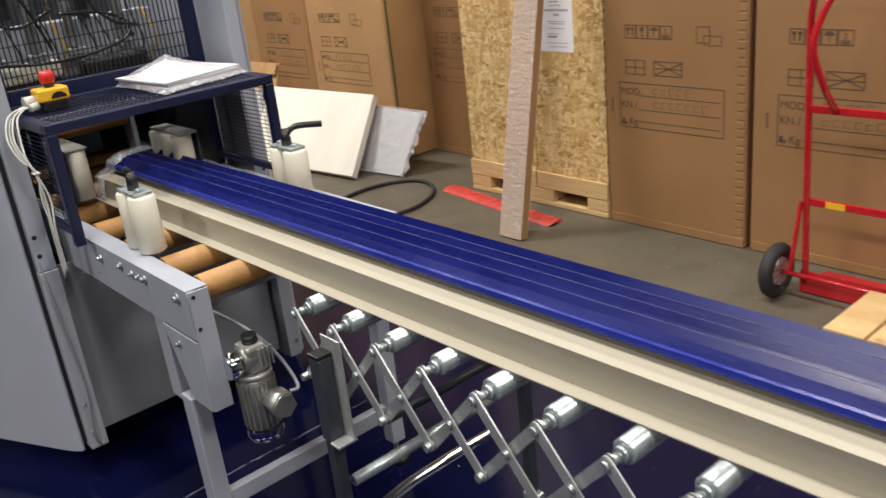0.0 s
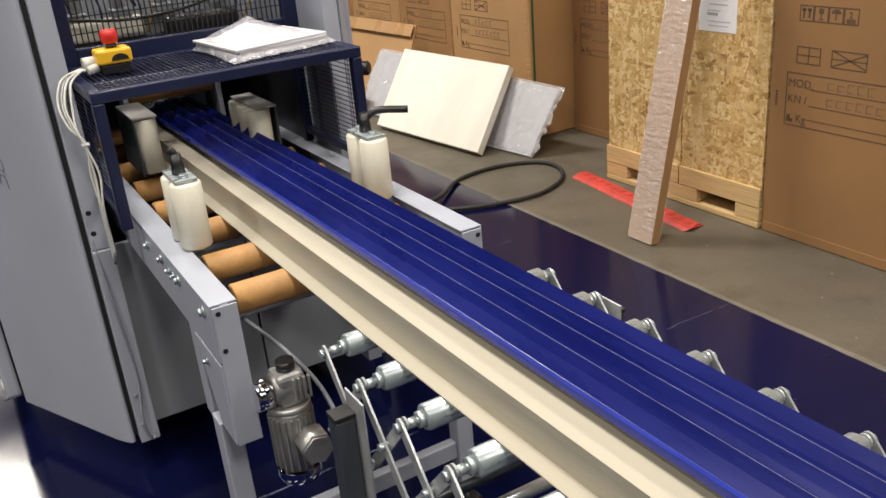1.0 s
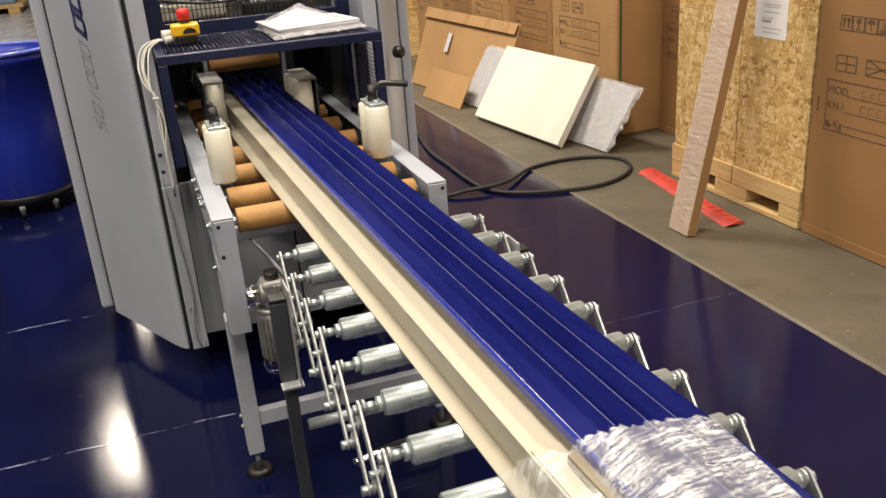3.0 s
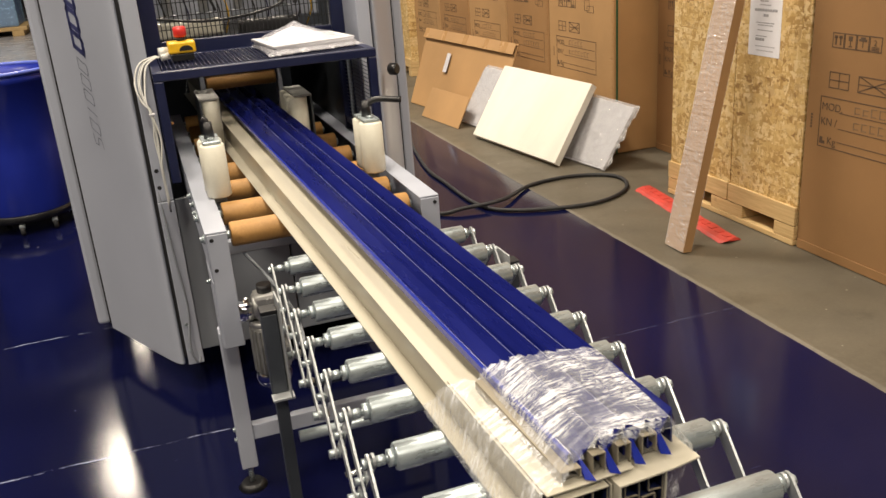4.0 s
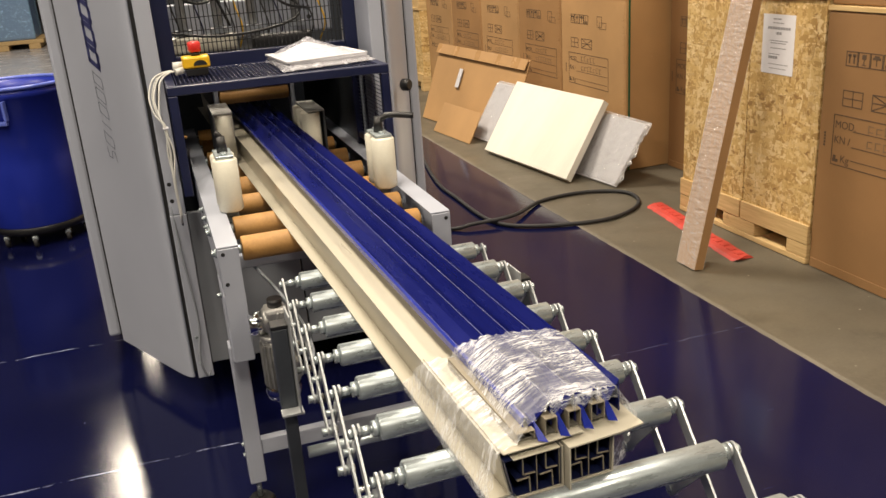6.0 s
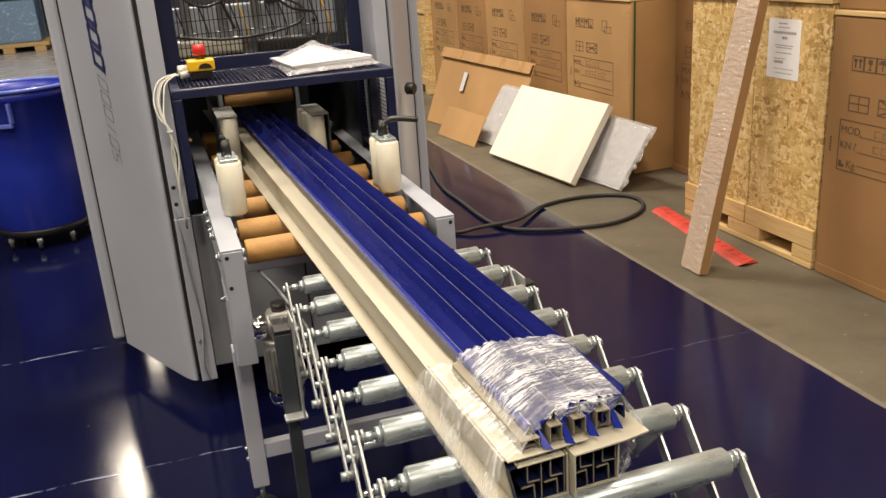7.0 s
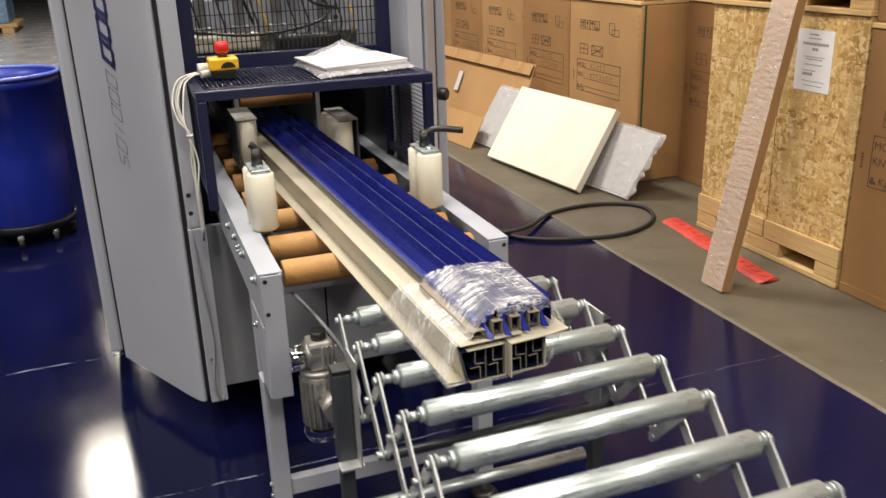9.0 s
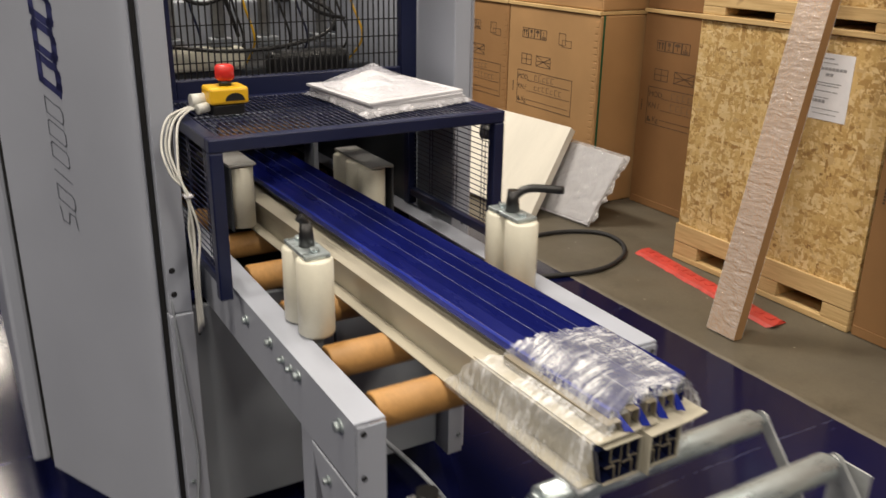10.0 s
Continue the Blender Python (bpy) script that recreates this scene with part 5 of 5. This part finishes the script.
    for y in (1.775, 1.975, 2.215, 2.455, 2.695, 2.94, 3.2, 3.45):
        r = part("rubber_roller", rod(bmn(), (0.742, y, 0.832), (1.248, y, 0.832), 0.034, 28, bevel=0.003), M_ORANGE, t)
        part("shaft", rod(bmn(), (0.7305, y, 0.832), (0.7415, y, 0.832), 0.012, 12), M_ZINC, r)
        part("shaft", rod(bmn(), (1.2485, y, 0.832), (1.2575, y, 0.832), 0.012, 12), M_ZINC, r)
    for y in (1.875, 2.33):
        part("cross_member", box(bmn(), 0.732, 1.256, y - 0.02, y + 0.02, 0.745, 0.785, 0.003), M_GREY, t)
    part("bed_plate", box(bmn(), 0.732, 1.256, 2.74, 3.9, 0.70, 0.72, 0.003), M_DARKSTEEL, t)


infeed()


def guide_pair(x, s):
    """Two upright plastic rollers on a clamped slide, with a black lever on top."""
    t = thing("guide_rollers", (x, 2.07, 0.8725), "pair of upright ivory guide rollers with black clamp lever", "guide roller", "guide rollers")
    for y in (2.032, 2.108):
        part("roller", rod(bmn(), (x, y, 0.872), (x, y, 1.030), 0.036, 26, bevel=0.005), M_IVORY, t)
        part("axle", rod(bmn(), (x, y, 0.8690), (x, y, 0.8717), 0.012, 12), M_ZINC, t)
        part("nut", rod(bmn(), (x, y, 1.0405), (x, y, 1.048), 0.010, 6), M_ZINC, t)
    part("top_plate", box(bmn(), x - 0.026, x + 0.026, 2.012, 2.128, 1.0315, 1.040, 0.002), M_ZINC, t)
    l = part("lever_hub", rod(bmn(), (x, 2.07, 1.0405), (x, 2.07, 1.088), 0.016, 14, 0.012), M_BLACK, t)
    tip = (x + 0.105, 2.03, 1.084) if s > 0 else (x - 0.014, 2.072, 1.100)
    part("lever", hose(bmn(), ((x, 2.07, 1.070), (x + (tip[0] - x) * 0.3, 2.07 + (tip[1] - 2.07) * 0.3, 1.090), tip), 0.0095, 10, 6), M_BLACK, l)
    part("slide", box(bmn(), x - 0.02, x + 0.02, 2.05, 2.09, 0.790, 0.8688, 0.002), M_ZINC, t)


guide_pair(0.748, -1)
guide_pair(1.226, 1)


def gear_motor():
    t = thing("gear_motor", (0.755, 1.68, 0.41), "cast aluminium gear motor with hexagonal terminal box under the infeed", "motor")
    x, y = 0.792, 1.675
    body = part("motor_body", rod(bmn(), (x, y, 0.455), (x, y, 0.600), 0.043, 32, bevel=0.004), M_MOTOR, t)
    for k in range(20):
        a = k * math.tau / 20
        part("fin", turned(box(bmn(), 0.041, 0.050, -0.002, 0.002, 0.465, 0.59), pose(x, y, 0, 0, 0, math.degrees(a))), M_MOTOR, body)
    cap = bmn()
    prof = ((0.048, 0.454), (0.050, 0.44), (0.046, 0.425), (0.03, 0.413), (0.0005, 0.408))
    rings = [[cap.verts.new((x + r * math.cos(k * math.tau / 28), y + r * math.sin(k * math.tau / 28), z)) for k in range(28)] for r, z in prof]
    for A, B in zip(rings, rings[1:]):
        for k in range(28):
            cap.faces.new((A[k], A[(k + 1) % 28], B[(k + 1) % 28], B[k])).smooth = True
    part("fan_cover", cap, M_CHROME, t)
    part("flange", rod(bmn(), (x, y, 0.601), (x, y, 0.615), 0.047, 28, bevel=0.003), M_ALU, t)
    part("gear_case", box(bmn(), x - 0.026, x + 0.034, y - 0.034, y + 0.034, 0.6155, 0.690, 0.010), M_ALU, t)
    part("gear_housing", rod(bmn(), (x - 0.032, y, 0.652), (x + 0.037, y, 0.652), 0.036, 24, bevel=0.005), M_MOTOR, t)
    for k in range(4):
        part("rib", box(bmn(), x + 0.004 + k * 0.011, x + 0.009 + k * 0.011, y - 0.043, y - 0.0345, 0.630, 0.682, 0.001), M_ALU, t)
    part("oil_plug", rod(bmn(), (x + 0.006, y, 0.6905), (x + 0.006, y, 0.712), 0.02, 16), M_BLACK, t)
    part("output_hub", rod(bmn(), (x - 0.0325, y, 0.645), (x - 0.069, y, 0.645), 0.030, 20), M_CHROME, t)
    tb = part("terminal_box", turned(rod(bmn(), (0, 0, 0), (0, -0.05, 0), 0.036, 6), pose(x + 0.018, y - 0.043, 0.535)), M_MOTOR, t)
    part("terminal_cover", turned(rod(bmn(), (0, 0, 0), (0, -0.006, 0), 0.033, 6), pose(x + 0.018, y - 0.0935, 0.535)), M_MOTOR, tb)
    part("motor_cable", hose(bmn(), ((x + 0.058, y - 0.06, 0.545), (x + 0.085, y - 0.055, 0.55), (x + 0.075, y, 0.62), (x + 0.03, y + 0.06, 0.70), (0.775, y + 0.22, 0.74), (0.752, 2.2, 0.735)), 0.005, 8, 8), M_GREY_DARK, t)
    for dy in (-0.022, 0.022):
        part("hub_bolt", rod(bmn(), (x - 0.034, y + dy, 0.668), (x - 0.052, y + dy, 0.668), 0.006, 6), M_CHROME, t)


gear_motor()


# ---- expanding roller conveyor ----
def expanding_conveyor():
    t = thing("expanding_conveyor", (1.05, 0.4, 0), "expanding zinc-plated roller conveyor with scissor links and legs", "conveyor")
    N, pitch, y0 = 17, 0.144, 1.421
    xl, xr, zp, zb = 0.802, 1.302, 0.846, 0.684

    def bar(bm, a, b, x, w=0.022, th=0.004):
        a, b = Vector(a), Vector(b)
        d = (b - a).normalized()
        n = Vector((0, -d.z, d.y))
        pts = []
        for c, s in ((a, -1), (b, 1)):
            for k in range(7):
                ang = -math.pi / 2 + math.pi * k / 6
                pts.append(c + (d * math.cos(ang) * s + n * math.sin(ang) * s) * w / 2)
        lo = [bm.verts.new((x, p.y, p.z)) for p in pts]
        hi = [bm.verts.new((x + th, p.y, p.z)) for p in pts]
        m = len(pts)
        for k in range(m):
            bm.faces.new((lo[k], lo[(k + 1) % m], hi[(k + 1) % m], hi[k]))
        bm.faces.new(lo[::-1])
        bm.faces.new(hi)
        return bm
    meshes = {}

    def shared(name, key, bm, mat, off, label=""):
        if key not in meshes:
            ob = part(name, bm, mat, t, label)
            meshes[key] = ob.data
            return ob
        bm.free()
        ob = new(name, meshes[key])
        ob.parent = t
        ob.matrix_parent_inverse = t.matrix_basis.inverted()
        ob.matrix_basis = Matrix.Translation(off)
        return ob
    for i in range(N):
        off = (0, -pitch * i, 0)
        y = y0
        shared("steel_roller", "r", rod(bmn(), (xl + 0.038, y, zp - 0.004), (xr - 0.018, y, zp - 0.004), 0.0220, 28, bevel=0.003), M_ZINC, off)
        shared("shaft", "s", rod(bmn(), (xl - 0.010, y, zp - 0.004), (xr + 0.012, y, zp - 0.004), 0.006, 10), M_ZINC, off)
        for key, x in (("nl", xl - 0.0085), ("nr", xr + 0.0105)):
            shared("nut", key, rod(bmn(), (x - 0.003, y, zp - 0.004), (x + 0.003, y, zp - 0.004), 0.009, 6), M_ZINC, off)
        for key, x in (("sl", xl + 0.016),):
            shared("spacer", key, rod(bmn(), (x - 0.007, y, zp - 0.004), (x + 0.007, y, zp - 0.004), 0.0085, 14), M_ZINC, off)
        for key, x in (("cl", xl + 0.0330), ("cr", xr - 0.0125)):
            shared("roller_cap", key, rod(bmn(), (x - 0.005, y, zp - 0.004), (x + 0.005, y, zp - 0.004), 0.0135, 20), M_ZINC, off)
        if i < N - 1:
            for side, xo, xi in (("L", xl - 0.004, xl + 0.004), ("R", xr + 0.002, xr - 0.006)):
                shared("outer_link", "o" + side, bar(bmn(), (0, y, zp), (0, y - pitch, zb), xo), M_LINK, off)
                shared("inner_link", "i" + side, bar(bmn(), (0, y - pitch, zp), (0, y, zb), xi), M_LINK, off)
                shared("pivot", "m" + side, rod(bmn(), (xo - 0.008, y - pitch / 2, (zp + zb) / 2), (xi + 0.012, y - pitch / 2, (zp + zb) / 2), 0.007, 10), M_ZINC, off)
                shared("bottom_pin", "b" + side, rod(bmn(), (xo - 0.01, y, zb), (xi + 0.014, y, zb), 0.009, 10), M_ZINC, off)
    # legs
    for y in (1.277, -0.02):
        for x in (0.742, 1.328):
            leg = part("leg_post", box(bmn(), x, x + 0.036, y - 0.018, y + 0.018, 0.60, 0.80, 0.003), M_DARKSTEEL, t)
            part("post_cap", box(bmn(), x - 0.001, x + 0.037, y - 0.019, y + 0.019, 0.8005, 0.810, 0.002), M_BLACK, leg)
            part("inner_post", box(bmn(), x + 0.004, x + 0.032, y - 0.014, y + 0.014, 0.115, 0.599, 0.002), M_DARKSTEEL, leg)
            xs = x + 0.037 if x < 1 else x - 0.005
            part("bracket", box(bmn(), xs, xs + 0.004, y - 0.05, y + 0.018, 0.60, 0.84, 0.001), M_LINK, leg)
            part("bracket_foot", box(bmn(), x - 0.004, x + 0.046, y - 0.05, y - 0.0185, 0.60, 0.606, 0.001), M_LINK, leg)
            w = part("caster_fork", box(bmn(), x, x + 0.036, y - 0.03, y + 0.02, 0.06, 0.114, 0.004), M_ZINC, t)
            part("caster_wheel", rod(bmn(), (x + 0.004, y - 0.01, 0.05), (x + 0.032, y - 0.01, 0.05), 0.05, 24, bevel=0.006), M_RUBBER, w)
        part("cross_tube", rod(bmn(), (0.789, y, 0.47), (1.315, y, 0.47), 0.014, 14), M_ZINC, t)
        part("cross_tube", rod(bmn(), (0.806, y - 0.144 * 1, zb - 0.004), (1.300, y - 0.144, zb - 0.004), 0.010, 12), M_DARKSTEEL, t)
    part("bent_tube", hose(bmn(), ((0.911, 1.428, 0.22), (1.053, 1.424, 0.245), (1.25, 1.418, 0.25), (1.34, 1.415, 0.25)), 0.014, 12, 8), M_CHROME, t)


expanding_conveyor()


# ---- the bundle of sheet profiles that is being wrapped ----
LENGTH = 3.87
SPREAD = ((0.0, 0.0), (0.85, 0.0), (2.05, 1.0), (LENGTH, 1.0))


def bundle():
    t = thing("profile_bundle", (0, 0, 0), "film-wrapped bundle of cream and blue folded metal profiles on the rollers", "metal profiles")
    z0, z1 = 0.8665, 0.936
    tip = -0.017

    def strip(name, line, mat, y0, y1, thick=0.0022, label=""):
        return part(name, sheet(bmn(), line, thick, y0, y1), mat, t, label)

    def splayed(name, line, sway, mat, y0, thick=0.0022):
        """A folded sheet whose lower folds drift outward along its length."""
        bm = bmn()
        rows = []
        for y, k in SPREAD:
            probe = sheet(bmn(), [(x + d * k, z) for (x, z), d in zip(line, sway)], thick, 0, 1)
            probe.verts.ensure_lookup_table()
            rows.append([bm.verts.new((v.co.x, max(y, y0), v.co.z)) for v in probe.verts[:2 * len(line)]])
            probe.free()
        m = 2 * len(line)
        for A, B in zip(rows, rows[1:]):
            for q in range(m):
                bm.faces.new((A[q], A[(q + 1) % m], B[(q + 1) % m], B[q]))
        bm.faces.new(rows[0])
        bm.faces.new(rows[-1][::-1])
        return part(name, bm, mat, t)
    splayed("lower_profile", ((-0.033, z0 + 0.001), (-0.002, z0 + 0.001), (-0.0155, z1), (0.044, z1 + 0.001)), (-0.012, -0.012, -0.002, 0.0), M_CREAM, tip)
    splayed("step_profile", ((0.041, z1 + 0.0022), (0.040, z1 + 0.0075), (0.032, z1 + 0.018)), (0.0, 0.0, 0.0), M_STEP, tip + 0.02)
    strip("lower_profile", ((0.003, z0 + 0.0012), (0.0725, z0 + 0.0012), (0.0725, z1 - 0.006)), M_CREAM, tip + 0.004, LENGTH)
    strip("lower_profile", ((0.0765, z0 + 0.0012), (0.0765, z1 - 0.003), (0.152, z1 - 0.0005), (0.190, z1 + 0.004)), M_CREAM, tip - 0.010, LENGTH)
    strip("lower_profile", ((0.080, z0 + 0.0012), (0.150, z0 + 0.0012), (0.152, z1 - 0.003)), M_CREAM, tip + 0.004, LENGTH)
    strip("lid_profile", ((-0.0135, z1 + 0.0035), (0.040, z1 + 0.0038), (0.106, z1 + 0.0058)), M_CREAM, tip + 0.006, 0.30, 0.0016)
    strip("lid_profile", ((-0.001, z1 - 0.0060), (0.068, z1 - 0.0055)), M_CREAM, tip + 0.002, 0.30, 0.0014)
    # navy on dividers and inner sheets stands for the shadow inside the boxes
    for bx in (0.002, 0.081):
        for k in range(2):
            a = bx + 0.002 + k * 0.034
            part("divider", box(bmn(), a + 0.0300, a + 0.0312, tip + 0.008, LENGTH - 0.01, z0 + 0.004, z1 - 0.009), M_NAVY, t)
            part("divider_lip", box(bmn(), a + 0.0302, a + 0.0310, tip + 0.006, tip + 0.0078, z0 + 0.004, z1 - 0.009), M_TAN, t)
            for line in (((a + 0.0105, z1 - 0.010), (a + 0.0105, z0 + 0.034), (a + 0.0285, z0 + 0.033)), ((a + 0.001, z0 + 0.027), (a + 0.0195, z0 + 0.028), (a + 0.0205, z0 + 0.004))):
                strip("inner_profile", line, M_NAVY, tip + 0.009, LENGTH - 0.01, 0.0016)
                strip("profile_lip", line, M_TAN, tip + 0.0060, tip + 0.0086, 0.0010)
    # added lining that darkens the box walls in place of shadow
    for x0, x1 in ((0.0005, 0.0708), (0.0782, 0.1495)):
        strip("shadow_liner", ((x0, z0 + 0.004), (x0 - (0.0125 if x0 < 0.05 else 0.0), z1 - 0.0085), (x1, z1 - 0.0085), (x1, z0 + 0.004), (x0 + 0.003, z0 + 0.004)), M_NAVY, tip + 0.007, LENGTH - 0.02, 0.0010)
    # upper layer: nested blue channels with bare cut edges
    # the hem's lighter blue is a painted glint, shared by the tongues below
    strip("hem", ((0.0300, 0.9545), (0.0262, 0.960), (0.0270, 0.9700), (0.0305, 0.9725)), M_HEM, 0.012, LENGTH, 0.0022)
    strip("blue_profile", ((0.0305, 0.9725), (0.036, 0.9560), (0.058, 0.9765), (0.067, 0.9895), (0.0685, 0.952)), M_BLUE, 0.010, LENGTH)
    strip("cut_edge", ((0.0665, 0.9908), (0.0675, 0.9908)), M_EDGELINE, 0.012, LENGTH, 0.0010)
    prev = 0.0700
    for k, c in enumerate((0.105, 0.139, 0.173)):
        strip("blue_profile", ((prev, 0.948), (prev + 0.008, 0.954), (c - 0.008, 0.979), (c, 0.9915), (c + 0.0015, 0.945)), M_BLUE, 0.012 - 0.001 * k, LENGTH)
        if k < 2:
            strip("cut_edge", ((c - 0.0005, 0.9928), (c + 0.0005, 0.9928)), M_EDGELINE, 0.012, LENGTH, 0.0010)
        prev = c + 0.0035
    # the open ends of the channels: cream inside, blue outside
    zl = z1 + 0.0080
    for a, w, h, out in ((0.012, 0.026, 0.013, 0.004), (0.0540, 0.017, 0.025, 0.003), (0.0900, 0.018, 0.026, 0.005), (0.1270, 0.020, 0.026, 0.008)):
        strip("channel_end", ((a, zl), (a, zl + h), (a + w, zl + h), (a + w, zl)), M_TAN, tip + out + 0.012, 0.25, 0.0014)
        # backs take the darkened cream, shade put into their colour
        strip("channel_back", ((a + 0.001, zl + 0.001), (a + w - 0.001, zl + 0.001)), M_STEP, tip + out + 0.016, 0.25, 0.0012)
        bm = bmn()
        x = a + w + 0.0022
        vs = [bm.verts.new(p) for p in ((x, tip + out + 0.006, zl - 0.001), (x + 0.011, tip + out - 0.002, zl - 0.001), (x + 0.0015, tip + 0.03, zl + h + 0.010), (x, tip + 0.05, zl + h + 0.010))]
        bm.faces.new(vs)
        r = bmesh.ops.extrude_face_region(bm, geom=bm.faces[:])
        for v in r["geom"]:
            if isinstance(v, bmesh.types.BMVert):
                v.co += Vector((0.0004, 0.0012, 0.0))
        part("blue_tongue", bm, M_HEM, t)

    def wrap(y0, y1, seed, both):
        """Film drawn tight over the bundle: flat between the ridges, creased along them."""
        back = ((-0.037, 0.8655), (-0.0195, 0.9385), (0.0220, 0.9560), (0.0250, 0.9745), (0.0655, 0.9945), (0.105, 0.9965), (0.140, 0.9965), (0.1755, 0.9945), (0.1925, 0.9430), (0.160, 0.8655))
        front = ((-0.041, 0.8655), (-0.0190, 0.9440), (0.008, 0.9540), (0.0235, 0.9745), (0.0555, 1.0000), (0.092, 1.0015), (0.128, 1.0005), (0.158, 0.9960), (0.190, 0.9450), (0.157, 0.8655))
        edge = (0.13, 0.07, 0.035, 0.025, 0.0, -0.01, -0.02, -0.035, -0.02, 0.03)
        rnd = random.Random(seed)
        n, seg = 34, 7
        bm = bmn()
        for k in range(len(back)):
            k2 = (k + 1) % len(back)
            loose = 0.0032 if k in (0, 8) else 0.0012
            grid = []
            for i in range(n + 1):
                s = i / n
                row = []
                for q in range(seg + 1):
                    f = q / seg
                    e = edge[k] + (edge[k2] - edge[k]) * f
                    mixf = s if not both else 1.0
                    a = Vector(front[k]).lerp(Vector(back[k]), mixf)
                    b = Vector(front[k2]).lerp(Vector(back[k2]), mixf)
                    p = a.lerp(b, f)
                    nrm = Vector((-(b - a).y, (b - a).x)).normalized()
                    inner = 0 < q < seg
                    p = p + nrm * (rnd.uniform(-0.2, 1.0) * loose if inner else 0.0)
                    y = y0 + (y1 - y0 + (e if not both else 0)) * s
                    if inner:
                        y += rnd.uniform(-0.008, 0.008) if i in (0, n) else rnd.uniform(-0.002, 0.002)
                    row.append(bm.verts.new((p.x, y, max(p.y, 0.8650))))
                grid.append(row)
            for A, B in zip(grid, grid[1:]):
                for q in range(seg):
                    bm.faces.new((A[q], A[q + 1], B[q + 1], B[q])).smooth = True
            # the lip of the film, folded down over the channel ends
            if not both and 4 <= k <= 7:
                lip = []
                for q in range(seg + 1):
                    p = Vector(front[k]).lerp(Vector(front[k2]), q / seg)
                    drop = rnd.uniform(0.012, 0.026) if k < 7 else rnd.uniform(0.006, 0.014)
                    lip.append([bm.verts.new((p.x, y0, p.y)), bm.verts.new((p.x, y0 - 0.003, p.y - drop * 0.5)), bm.verts.new((p.x + 0.002, y0 + rnd.uniform(0.0, 0.008), p.y - drop))])
                for A, B in zip(lip, lip[1:]):
                    for q in range(2):
                        bm.faces.new((A[q], A[q + 1], B[q + 1], B[q])).smooth = True
        bmesh.ops.remove_doubles(bm, verts=bm.verts[:], dist=0.00005)
        part("stretch_film", bm, M_FILM, t, "crumpled clear stretch film")
    wrap(-0.012, 0.225, 3, False)
    wrap(LENGTH - 0.075, LENGTH + 0.008, 4, True)
    return t


BUNDLE = bundle()


# ---- movement ----
TRAVEL = [
    (0, -1.13), (0.5, -0.89), (1.0, -0.65), (1.5, -0.41), (2.0, -0.20), (2.5, -0.05), (2.7, -0.005), (3.8, 0.222), (4.0, 0.269), (4.2, 0.318), (4.5, 0.378), (4.75, 0.411), (5.0, 0.416), (5.5, 0.416), (7.0, 0.415), (7.2, 0.42), (7.5, 0.479),
    (8.0, 0.665), (8.5, 0.847), (9.0, 1.027), (9.5, 1.208), (10.0, 1.39),
]


def motions():
    # at first the bundle lies a little skewed about the guide rollers; it straightens as it runs in
    rows = []
    for t, e in TRAVEL:
        w = 1.0 if t <= 1.5 else max(0.0, (2.6 - t) / 1.1)
        rows.append((t, pose(0.953 - 0.0367 * (e - 0.413) + 0.018 * w * (e - 1.98), e, 0, 0, 0, 1.9 - 1.03 * w)))
    walk(BUNDLE, rows)


motions()
